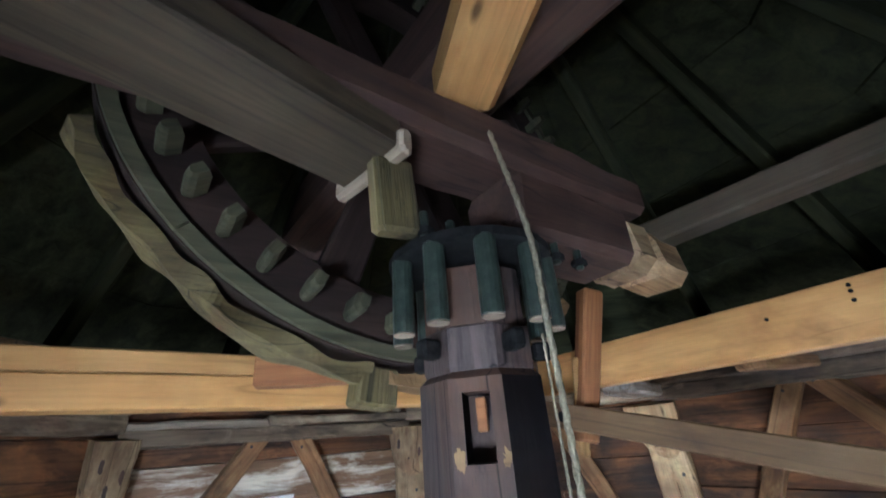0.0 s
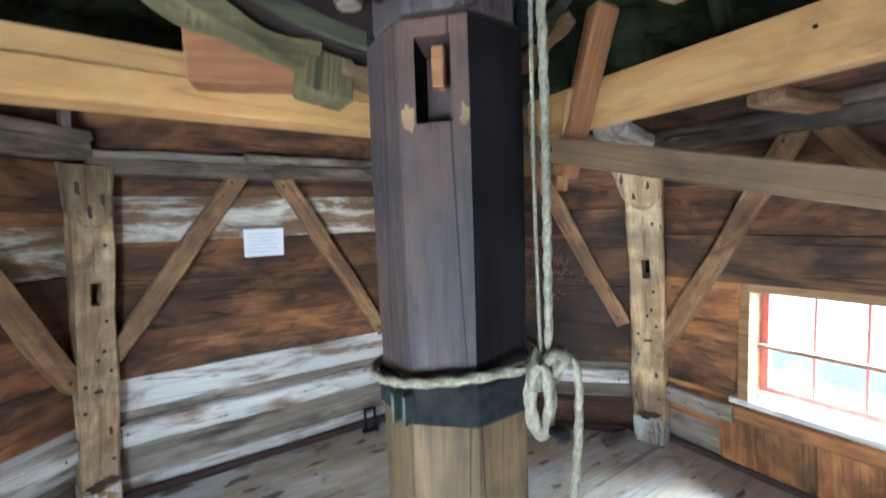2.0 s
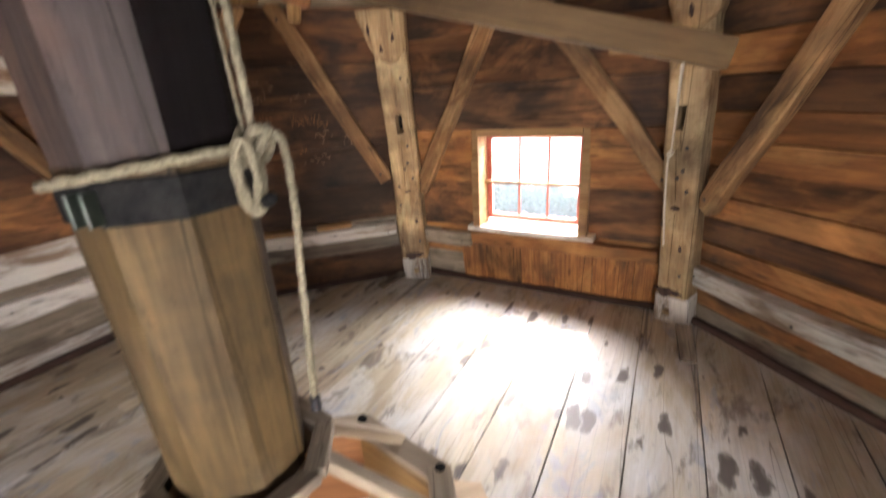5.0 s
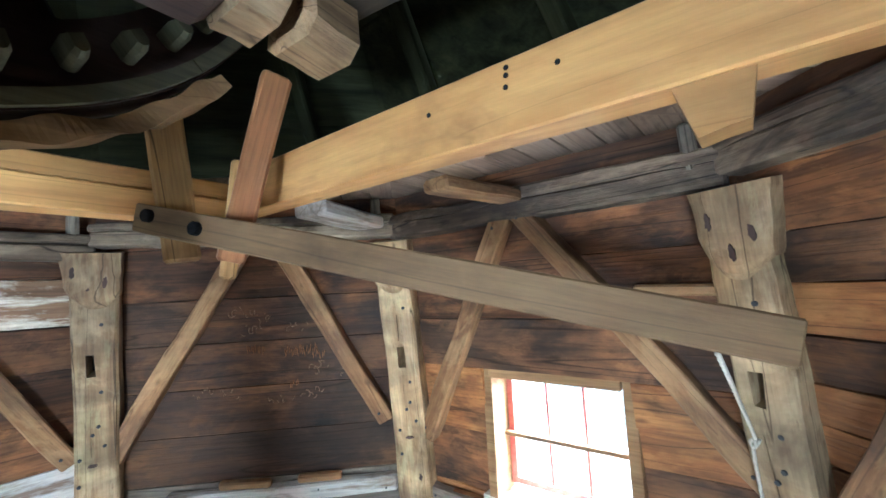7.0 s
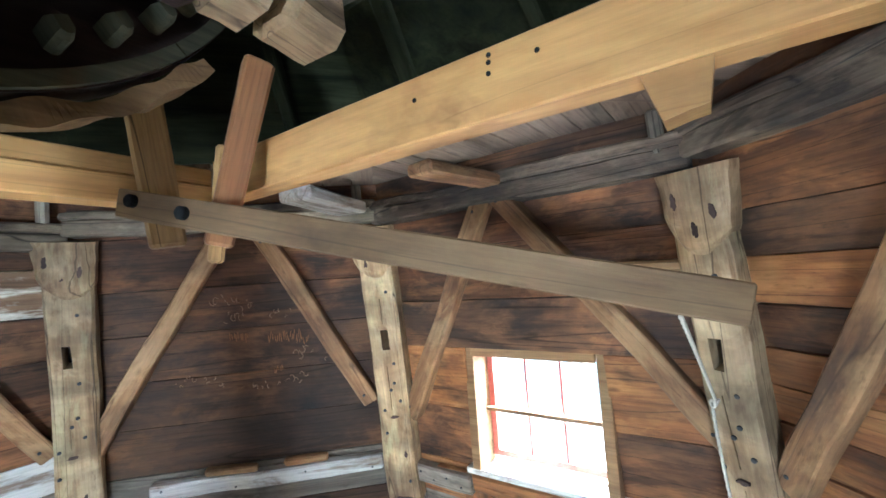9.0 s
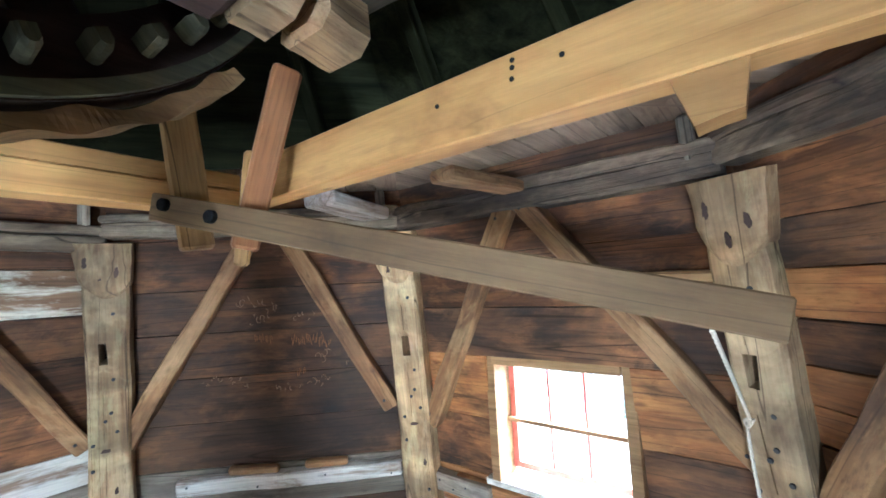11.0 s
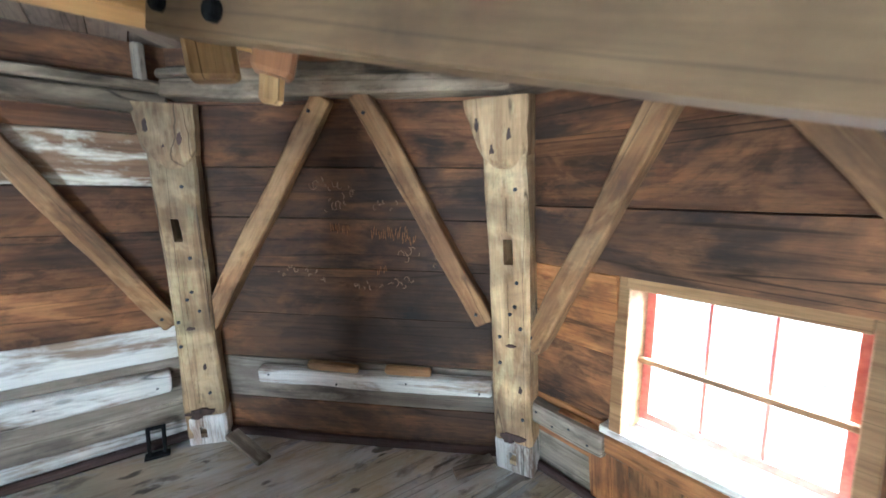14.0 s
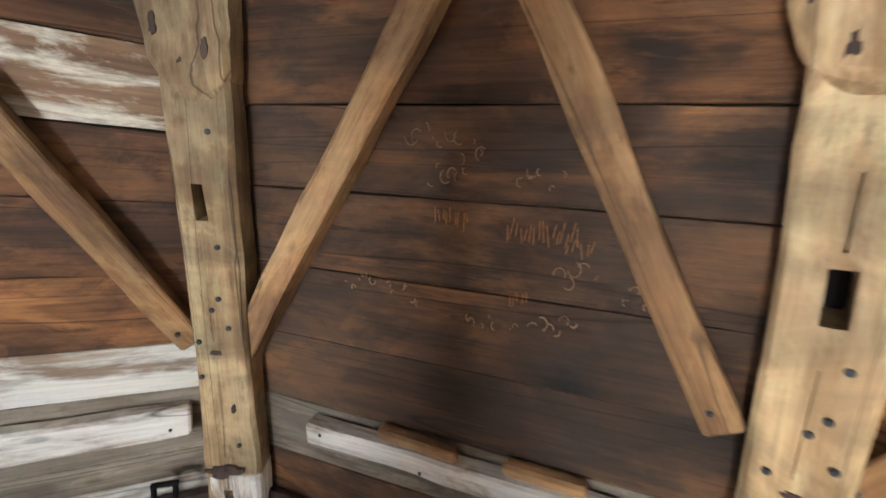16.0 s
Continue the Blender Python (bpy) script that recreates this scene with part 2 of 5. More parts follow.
def floor_wood(name):
    """Worn floorboards: grey-brown grain, thin white paint, blue-grey scuffs, irregular knots and spills."""
    mat, nt, bsdf = shader(name)
    tc, info = nt.nodes.new("ShaderNodeTexCoord"), nt.nodes.new("ShaderNodeObjectInfo")
    shift = nt.nodes.new("ShaderNodeVectorMath")
    shift.operation = "MULTIPLY_ADD"
    nt.links.new(info.outputs["Random"], shift.inputs[0])
    shift.inputs[1].default_value = (17.0, 29.0, 0.0)
    nt.links.new(tc.outputs["Object"], shift.inputs[2])

    def clouds(scale, detail=6.0, rough=0.62, source=None, distortion=0.0):
        mp = nt.nodes.new("ShaderNodeMapping")
        mp.inputs["Scale"].default_value = scale
        nt.links.new(source or shift.outputs[0], mp.inputs[0])
        n = node(nt, "TexNoise", Scale=1.0, Detail=detail, Roughness=rough, Distortion=distortion)
        nt.links.new(mp.outputs[0], n.inputs[0])
        return n

    fine, broad = clouds((3, 60, 3), 5.0), clouds((1.2, 9, 1), 5.0, 0.6, None, 0.5)
    col = ramp(nt, broad.outputs[0], [(0.3, (0.36, 0.28, 0.185)), (0.7, (0.58, 0.49, 0.35))])
    grain = ramp(nt, fine.outputs[0], [(0.3, grey(0.68)), (0.55, grey(1.0)), (0.75, grey(1.08))])
    col = mix(nt, 0.55, col, grain, "MULTIPLY")
    paint = clouds((1.1, 2.6, 1), 8.0, 0.68, tc.outputs["Object"], 0.6)
    f = ramp(nt, paint.outputs[0], [(0.44, grey(0)), (0.54, grey(0.4)), (0.66, grey(0.9))])
    col = mix(nt, f, col, mix(nt, 0.4, (0.68, 0.68, 0.67), grain, "MULTIPLY"))
    scuff = clouds((1.7, 4.2, 1), 7.0, 0.66, None, 1.2)
    f = ramp(nt, scuff.outputs[0], [(0.57, grey(0)), (0.63, grey(0.55)), (0.72, grey(0.75))])
    col = mix(nt, f, col, (0.27, 0.30, 0.37))
    spill = clouds((2.6, 6.0, 1), 8.0, 0.7, None, 0.4)
    f = ramp(nt, spill.outputs[0], [(0.56, grey(0)), (0.62, grey(0.55)), (0.70, grey(0.85))])
    col = mix(nt, f, col, (0.13, 0.10, 0.08))
    # knots: cells of uneven size, bent by noise; only some cells have one
    bend = clouds((7, 14, 1), 3.0, 0.6)
    warp = nt.nodes.new("ShaderNodeVectorMath")
    warp.operation = "MULTIPLY_ADD"
    nt.links.new(bend.outputs["Color"], warp.inputs[0])
    warp.inputs[1].default_value = (0.2, 0.1, 0.0)
    nt.links.new(shift.outputs[0], warp.inputs[2])
    mp = nt.nodes.new("ShaderNodeMapping")
    mp.inputs["Scale"].default_value = (2.1, 5.2, 1.0)
    nt.links.new(warp.outputs[0], mp.inputs[0])
    vor = node(nt, "TexVoronoi", Scale=1.0, Randomness=1.0)
    vor.voronoi_dimensions = "2D"
    nt.links.new(mp.outputs[0], vor.inputs[0])
    size = nt.nodes.new("ShaderNodeSeparateColor")
    nt.links.new(vor.outputs["Color"], size.inputs[0])
    reach = nt.nodes.new("ShaderNodeMapRange")
    nt.links.new(size.outputs[0], reach.inputs[0])
    reach.inputs["From Min"].default_value, reach.inputs["From Max"].default_value = 0.2, 1.0
    reach.inputs["To Min"].default_value, reach.inputs["To Max"].default_value = 0.0, 0.23
    less = nt.nodes.new("ShaderNodeMath")
    less.operation = "SUBTRACT"
    nt.links.new(reach.outputs[0], less.inputs[0])
    nt.links.new(vor.outputs["Distance"], less.inputs[1])
    f = ramp(nt, less.outputs[0], [(0.0, grey(0)), (0.025, grey(0.7)), (0.08, grey(0.95))])
    col = mix(nt, f, col, (0.09, 0.068, 0.055))
    crack = clouds((0.25, 8, 1), 1.0, 0.5)
    f = ramp(nt, crack.outputs[0], [(0.495, grey(0)), (0.4985, grey(0.7)), (0.5015, grey(0.7)), (0.505, grey(0))])
    col = mix(nt, f, col, (0.07, 0.055, 0.045))
    tone = nt.nodes.new("ShaderNodeMapRange")
    tone.inputs["To Min"].default_value, tone.inputs["To Max"].default_value = 0.85, 1.1
    nt.links.new(info.outputs["Random"], tone.inputs[0])
    nt.links.new(mix(nt, 1.0, col, tone.outputs[0], "MULTIPLY"), bsdf.inputs["Base Color"])
    nt.links.new(ramp(nt, spill.outputs[0], [(0.35, grey(0.5)), (0.7, grey(0.72))]), bsdf.inputs["Roughness"])
    b = node(nt, "Bump", Strength=0.12, Distance=0.006)
    nt.links.new(fine.outputs[0], b.inputs["Height"])
    b2 = node(nt, "Bump", Strength=0.12, Distance=0.012)
    nt.links.new(spill.outputs[0], b2.inputs["Height"])
    nt.links.new(b.outputs[0], b2.inputs["Normal"])
    nt.links.new(b2.outputs[0], bsdf.inputs["Normal"])
    return mat


M_POST = wood("post_wood", (0.33, 0.19, 0.085), (0.64, 0.43, 0.215), stain=(0.15, 0.08, 0.035), stain_amount=0.33, knots=0.3, bump=0.5, cracks=0.9, bloom=(0.72, 0.53, 0.29), soot=0.55)
M_BRACE = wood("brace_wood", (0.22, 0.10, 0.036), (0.47, 0.26, 0.11), stain=(0.06, 0.03, 0.016), stain_amount=0.35, knots=0.4, bump=0.4, cracks=0.7, bloom=(0.52, 0.32, 0.145), soot=0.4)
M_BOARD = wood("wall_board_wood", (0.08, 0.031, 0.012), (0.255, 0.106, 0.038), stain=(0.02, 0.013, 0.010), stain_amount=0.42, knots=0.6, cracks=0.85, bloom=(0.40, 0.175, 0.062), soot=0.6, fibre_mix=0.85, bump=0.45)
M_SOOTY = wood("sooty_board_wood", (0.105, 0.048, 0.021), (0.33, 0.148, 0.057), stain=(0.022, 0.018, 0.016), stain_amount=0.36, patch=0.8, knots=0.5, cracks=0.85, bloom=(0.44, 0.20, 0.075), soot=0.76, soot_reach=0.08, fibre_mix=0.85, bump=0.45)
# board wood with the floor's warm bounced sunlight put into its orange
M_WARM_LIT = wood("bounce_lit_board_wood", (0.21, 0.075, 0.021), (0.50, 0.205, 0.062), stain=(0.05, 0.025, 0.013), stain_amount=0.33, knots=0.6, cracks=0.85, bloom=(0.58, 0.27, 0.09), soot=0.42, bump=0.5, fibre_mix=0.85)
M_WASHED = wood("whitewashed_wood", (0.16, 0.10, 0.062), (0.34, 0.25, 0.175), wash=(0.66, 0.615, 0.535), wash_amount=0.72, knots=0.45, cracks=0.8, bump=0.4)
M_PATCHY = wood("patchy_whitewash_wood", (0.12, 0.065, 0.033), (0.27, 0.16, 0.085), wash=(0.68, 0.62, 0.49), wash_amount=0.5, knots=0.3)
M_FLOOR = floor_wood("floor_board_wood")
M_NEW = wood("new_pine", (0.40, 0.20, 0.06), (0.61, 0.35, 0.12), stain=(0.27, 0.13, 0.045), stain_amount=0.12, knots=0.9, grain=0.7, rough=0.6, bump=0.12, fibre_mix=0.35, cracks=0.3, calm=True)
M_LEVER = wood("lever_wood", (0.14, 0.08, 0.034), (0.26, 0.16, 0.07), stain=(0.09, 0.05, 0.023), stain_amount=0.2, knots=0.25, grain=0.8, bump=0.15, fibre_mix=0.5, cracks=0.4, calm=True)
M_SHAFT = wood("shaft_wood", (0.046, 0.027, 0.010), (0.14, 0.088, 0.036), stain=(0.18, 0.125, 0.066), stain_amount=0.25, knots=0.2, rough=0.7, bump=0.4, cracks=0.95, spec=0.2, fibre_mix=0.75, soot=0.45)
M_SHAFT_UP = wood("shaft_painted_wood", (0.038, 0.028, 0.025), (0.115, 0.084, 0.074), stain=(0.15, 0.08, 0.05), stain_amount=0.45, knots=0.1, rough=0.7, bump=0.45, cracks=0.95, spec=0.2, fibre_mix=0.8, soot=0.35)
# near-black wood: two shaft sides, and mortise ends in place of their shade
M_DEEP_BLACK = wood("deep_black_wood", (0.006, 0.005, 0.005), (0.016, 0.012, 0.011), knots=0.0, rough=0.85, bump=0.3, cracks=0.9, spec=0.05)
M_GREY = wood("grey_weathered_wood", (0.15, 0.112, 0.076), (0.39, 0.32, 0.235), stain=(0.07, 0.05, 0.035), stain_amount=0.4, knots=0.4, cracks=0.8, soot=0.3)
M_RAW = wood("raw_split_wood", (0.26, 0.14, 0.045), (0.50, 0.30, 0.11), stain=(0.12, 0.06, 0.025), stain_amount=0.4, knots=0.0, bump=0.5, cracks=0.95)
M_WHEEL = wood("wheel_wood", (0.016, 0.009, 0.007), (0.05, 0.028, 0.02), knots=0.2)
M_DARKBEAM = wood("dark_beam_wood", (0.035, 0.02, 0.016), (0.095, 0.052, 0.037), knots=0.4, cracks=0.6)
M_GREASY = wood("greasy_brake_wood", (0.10, 0.075, 0.03), (0.30, 0.235, 0.095), stain=(0.045, 0.032, 0.02), stain_amount=0.5, knots=0.3, bump=0.8, cracks=0.8, soot=0.4)
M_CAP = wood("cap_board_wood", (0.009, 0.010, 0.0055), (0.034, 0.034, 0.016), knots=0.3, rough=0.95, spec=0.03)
M_BROWN = wood("brown_board_wood", (0.20, 0.08, 0.03), (0.36, 0.155, 0.055), knots=0.5)
M_PLY = wood("plywood", (0.36, 0.25, 0.15), (0.48, 0.36, 0.24), knots=0.0, grain=0.6, bump=0.08)
M_TRIM = wood("window_trim_wood", (0.24, 0.125, 0.05), (0.42, 0.25, 0.11), stain=(0.12, 0.06, 0.03), stain_amount=0.3, knots=0.2, bump=0.2, cracks=0.5)
M_SASH = plain("red_sash_paint", (0.38, 0.07, 0.045), (0.52, 0.14, 0.09), 25, 0.5)
M_IRON = plain("old_iron", (0.006, 0.006, 0.006), (0.018, 0.017, 0.016), 40, 0.85, 0.0, 0.3)
M_IRON.node_tree.nodes["Principled BSDF"].inputs["Specular IOR Level"].default_value = 0.1
M_PIN = plain("oiled_iron", (0.022, 0.030, 0.024), (0.055, 0.07, 0.052), 30, 0.4, 0.35, 0.2)
M_ROPE = plain("hemp_rope", (0.12, 0.10, 0.06), (0.27, 0.235, 0.15), 120, 0.9, 0.0, 0.5)
M_CORD = plain("pale_cord", (0.48, 0.43, 0.33), (0.66, 0.61, 0.50), 120, 0.9, 0.0, 0.3)
M_TAPE = plain("black_tape", (0.01, 0.01, 0.012), (0.025, 0.025, 0.028), 40, 0.5)
M_PAPER = plain("paper", (0.78, 0.77, 0.73), (0.85, 0.84, 0.81), 12, 0.8, 0, 0.02)
M_INK = plain("faded_ink", (0.42, 0.42, 0.43), (0.55, 0.55, 0.55), 12, 0.8)
M_RED = plain("red_plastic", (0.55, 0.02, 0.05), (0.65, 0.03, 0.07), 8, 0.4)
M_PLASTER = plain("lower_wall", (0.45, 0.40, 0.33), (0.62, 0.57, 0.5), 4, 0.9)
M_GRASS = plain("pale_gravel", (0.48, 0.47, 0.44), (0.62, 0.61, 0.58), 3, 0.9, 0, 0.6)
M_LEAF = plain("leaves", (0.04, 0.075, 0.05), (0.07, 0.12, 0.09), 6, 0.7)
lnt = M_LEAF.node_tree
thin, both = lnt.nodes.new("ShaderNodeBsdfTranslucent"), lnt.nodes.new("ShaderNodeMixShader")
thin.inputs[0].default_value = (0.08, 0.17, 0.12, 1)
lnt.links.new(lnt.nodes["Principled BSDF"].outputs[0], both.inputs[1])
lnt.links.new(thin.outputs[0], both.inputs[2])
lnt.links.new(both.outputs[0], lnt.nodes["Material Output"].inputs[0])
M_BARK = plain("bark", (0.06, 0.045, 0.03), (0.13, 0.1, 0.07), 14, 0.9, 0, 0.6)
M_SHINGLE = plain("grey_shingle", (0.16, 0.15, 0.14), (0.3, 0.28, 0.26), 6, 0.9, 0, 0.4)
glass, gnt, gb = shader("window_glass")
# white glare of the outdoors, mixed into the panes as a translucent veil
pane_glare, glare_mix = gnt.nodes.new("ShaderNodeBsdfTranslucent"), gnt.nodes.new("ShaderNodeMixShader")
pane_glare.inputs[0].default_value = (0.74, 0.88, 0.95, 1)
glare_mix.inputs[0].default_value = 0.018
gnt.links.new(gb.outputs[0], glare_mix.inputs[1])
gnt.links.new(pane_glare.outputs[0], glare_mix.inputs[2])
gnt.links.new(glare_mix.outputs[0], gnt.nodes["Material Output"].inputs[0])
gb.inputs["Base Color"].default_value = (1, 1, 1, 1)
gb.inputs["Roughness"].default_value, gb.inputs["Transmission Weight"].default_value, gb.inputs["IOR"].default_value = 0.0, 1.0, 1.45
M_GLASS = glass
M_VIOLET = plain("violet_plastic", (0.09, 0.06, 0.4), (0.14, 0.1, 0.55), 8, 0.4)
M_CHALK = plain("chalk", (0.26, 0.13, 0.07), (0.42, 0.29, 0.19), 60, 0.9)
M_RUST = plain("scraped_wood", (0.24, 0.10, 0.04), (0.40, 0.18, 0.065), 60, 0.9)
M_COG = wood("cog_wood", (0.045, 0.042, 0.023), (0.13, 0.122, 0.068), knots=0.0)
M_SLAT = wood("pale_slat_wood", (0.33, 0.25, 0.165), (0.50, 0.405, 0.29), stain=(0.16, 0.11, 0.07), stain_amount=0.2, knots=0.4, grain=0.8, bump=0.2, cracks=0.4)
M_DUSK = wood("dusky_beam_wood", (0.045, 0.033, 0.02), (0.11, 0.083, 0.05), knots=0.3, cracks=0.4)
M_OLD = wood("old_plate_wood", (0.13, 0.088, 0.052), (0.38, 0.285, 0.18), stain=(0.05, 0.034, 0.022), stain_amount=0.4, soot=0.5, knots=0.5, cracks=0.9, bump=0.6, bloom=(0.46, 0.36, 0.24))
M_BLACKENED = wood("blackened_plate_wood", (0.06, 0.04, 0.026), (0.21, 0.145, 0.094), stain=(0.025, 0.018, 0.013), stain_amount=0.42, soot=0.6, knots=0.5, cracks=0.9, bump=0.7, bloom=(0.36, 0.26, 0.165))
M_CURB = wood("curb_board_wood", (0.24, 0.165, 0.115), (0.42, 0.31, 0.225), stain=(0.07, 0.05, 0.035), stain_amount=0.3, knots=0.4, cracks=0.5, bump=0.2, calm=True)
M_RAIL = wood("worn_rail_wood", (0.24, 0.18, 0.12), (0.43, 0.34, 0.24), stain=(0.11, 0.08, 0.055), stain_amount=0.35, knots=0.6, cracks=0.6)

# ---- setting: walls, floor, cap ----
A0 = 2.745          # apothem of the wall's inner face at the floor
WALL_TOP = 2.6
WIN = (-0.445, 0.445, 0.545, 1.36)   # opening in its bay: across from, to, height from, to


def bay_pose(a):
    """x to the right as seen from inside, y up the leaning wall, z into the room."""
    n = Vector((math.cos(radians(a)), math.sin(radians(a)), 0))
    x = Vector((n.y, -n.x, 0))
    y = (Vector((0, 0, 1)) - LEAN_IN * n).normalized()
    m = Matrix((x, y, x.cross(y))).transposed().to_4x4()
    m.translation = polar(a, A0)
    return m


SLOPE = math.sqrt(1 + LEAN_IN ** 2)


def half_width(z):
    return (A0 - LEAN_IN * z) * math.tan(radians(22.5))


def on_bay(a, x, z, off=0.0):
    """A place on a bay's wall, off metres into the room."""
    return bay_pose(a) @ Vector((x, z * SLOPE, off))


def board_mesh(x0a, x1a, x0b, x1b, y0, y1, depth, seed, worn=1.0):
    """A wall board from y0 to y1 with slightly wavy edges; local x along it, z proud of the wall."""
    n = 14
    g = (0.0045 if noise.noise(Vector((seed, 7.7, 2.0))) > 0.22 else 0.001) * worn
    rings = []
    for k in range(n + 1):
        f = k / n
        lo, hi = x0a + (x1a - x0a) * f, x0b + (x1b - x0b) * f
        e0 = (noise.noise(Vector((f * 5, seed, 1.0))) + 0.6 * noise.noise(Vector((f * 17, seed, 4.0)))) * 0.0035 * worn
        e1 = (noise.noise(Vector((f * 5, seed, 9.0))) + 0.6 * noise.noise(Vector((f * 17, seed, 14.0)))) * 0.0035 * worn
        dz = noise.noise(Vector((f * 3, seed, 5.0))) * 0.006
        rings.append([(lo, y0 + g + e0, -0.02), (lo, y0 + g + e0, depth - 0.003 + dz), (lo, y0 + g + 0.002 + e0, depth + dz),
                      (hi, y1 - g - 0.002 + e1, depth + dz), (hi, y1 - g + e1, depth - 0.003 + dz), (hi, y1 - g + e1, -0.02)])
    return loft(rings)


def wall_bay(k, a, heights, mats, label, opening=None, worn=1.0):
    """One leaning bay: an outer skin, and boards on it as parts."""
    m = bay_pose(a)
    bm = bmesh.new()
    zs = [-0.06, WALL_TOP] if not opening else [-0.06, opening[2], opening[3], WALL_TOP]
    quads = []
    for z0, z1 in zip(zs, zs[1:]):
        w0, w1 = half_width(z0) + 0.03, half_width(z1) + 0.03
        if opening and z0 == opening[2]:
            quads += [(-w0, opening[0], -w1, opening[0], z0, z1), (opening[1], w0, opening[1], w1, z0, z1)]
        else:
            quads.append((-w0, w0, -w1, w1, z0, z1))
    for xa, xb, xc, xd, z0, z1 in quads:
        vs = [bm.verts.new((x, z * SLOPE, d)) for d in (-0.14, -0.02) for x, z in ((xa, z0), (xb, z0), (xd, z1), (xc, z1))]
        for f in ((3, 2, 1, 0), (4, 5, 6, 7), (0, 1, 5, 4), (1, 2, 6, 5), (2, 3, 7, 6), (3, 0, 4, 7)):
            bm.faces.new([vs[i] for i in f])
    wall = tagged(part("wall_%d" % k, bm, M_CAP, None, "", m), label, "wall", "", "structure")
    for i, (z0, z1) in enumerate(zip(heights, heights[1:])):
        spans = [(-half_width(z0), half_width(z0), -half_width(z1), half_width(z1), z0, z1)]
        if opening and z1 > opening[2] + 0.01 and z0 < opening[3] - 0.01:
            s = spans.pop()
            spans = [(s[0], opening[0], s[2], opening[0], z0, z1), (opening[1], s[1], opening[1], s[3], z0, z1)]
            if z0 < opening[2]:
                spans.append((opening[0], opening[1], opening[0], opening[1], z0, opening[2]))
            if z1 > opening[3]:
                spans.append((opening[0], opening[1], opening[0], opening[1], opening[3], z1))
        for j, (xa, xb, xc, xd, za, zb) in enumerate(spans):
            bm = board_mesh(xa, xb, xc, xd, 0, (zb - za) * SLOPE, 0.008 + 0.005 * random.random(), k * 13 + i * 3.1 + j, worn)
            part("board", bm, mats[i % len(mats)], wall, "", m @ Matrix.Translation((0, za * SLOPE, 0)))
    return wall


STD = [0, 0.3, 0.62, 0.95, 1.27, 1.58, 1.88, 2.22, WALL_TOP]
B, S, Wm, WH, PT, GR = M_BOARD, M_SOOTY, M_WARM_LIT, M_WASHED, M_PATCHY, M_GREY
wall_bay(1, 41.5, [0, 0.27, 0.545, 0.94, 1.36, 1.68, 2.01, 2.31, WALL_TOP], [GR, Wm, B, Wm, S, B, B, S], "leaning plank wall with a small red-framed window", WIN)
wall_bay(2, 86.5, STD, [S, GR, S, S, S, S, B, B], "sooty dark brown plank wall with scratched marks")
wall_bay(3, 131.5, [0, 0.14, 0.29, 0.635, 0.865, 1.185, 1.49, 1.755, 2.05, WALL_TOP], [WH, GR, GR, WH, B, B, B, PT, B], "brown plank wall with worn whitewash near the floor")
wall_bay(4, 176.5, STD, [GR, WH, B, B, B, PT, B, B], "dark brown leaning plank wall")
# the openings of bays 5 and 6 are unseen, added to bring in light
wall_bay(5, 221.5, STD, [GR, B, B, B, B, B, B, B], "dark brown leaning plank wall with an added, unseen window", (-0.42, 0.42, 0.55, 1.4))
wall_bay(6, 266.5, STD, [GR, B, B, B, B, B, B, B], "dark brown leaning plank wall with an added, unseen window", (-0.42, 0.42, 0.55, 1.4))
wall_bay(7, 311.5, STD, [GR, B, Wm, B, Wm, B, B, B], "dark brown leaning plank wall")
wall_bay(8, 356.5, [0, 0.15, 0.34, 0.5, 0.645, 0.81, 0.97, 1.14, 1.3, 1.46, 1.635, 1.83, 2.02, 2.33, WALL_TOP], [GR, Wm, Wm, Wm, B, Wm, Wm, Wm, Wm, B, Wm, S, B, B], "rough brown plank wall, bounced sunlight in its warm colour, dark at the seams", None, 2.2)


# floor: wide boards at 41.7 degrees, cut round the hole of the main shaft
FLOOR_A = 41.7
FU = Vector((math.cos(radians(FLOOR_A)), math.sin(radians(FLOOR_A)), 0))
FV = Vector((-FU.y, FU.x, 0))
HOLE = (0.38, 1.035, 0.60)          # centre and radius
fm = Matrix((FU, FV, (0, 0, 1))).transposed().to_4x4()
floor = thing("floor", "worn wide floorboards with traces of white paint and dark knots", "floor", fm, kind="structure")
cu, cv = Vector((CX, CY, 0)).dot(FU), Vector((CX, CY, 0)).dot(FV)
hu, hv = Vector((HOLE[0], HOLE[1], 0)).dot(FU), Vector((HOLE[0], HOLE[1], 0)).dot(FV)


def cut_octagon(v, c_u, c_v, r, turn):
    """Where the line v = const crosses an octagon, as two u values or None."""
    us = []
    pts = [(c_u + r * math.cos(radians(turn + 45 * k)), c_v + r * math.sin(radians(turn + 45 * k))) for k in range(8)]
    for p, q in zip(pts, pts[1:] + pts[:1]):
        if (p[1] - v) * (q[1] - v) < 0:
            us.append(p[0] + (q[0] - p[0]) * (v - p[1]) / (q[1] - p[1]))
    return (min(us), max(us)) if len(us) == 2 else None


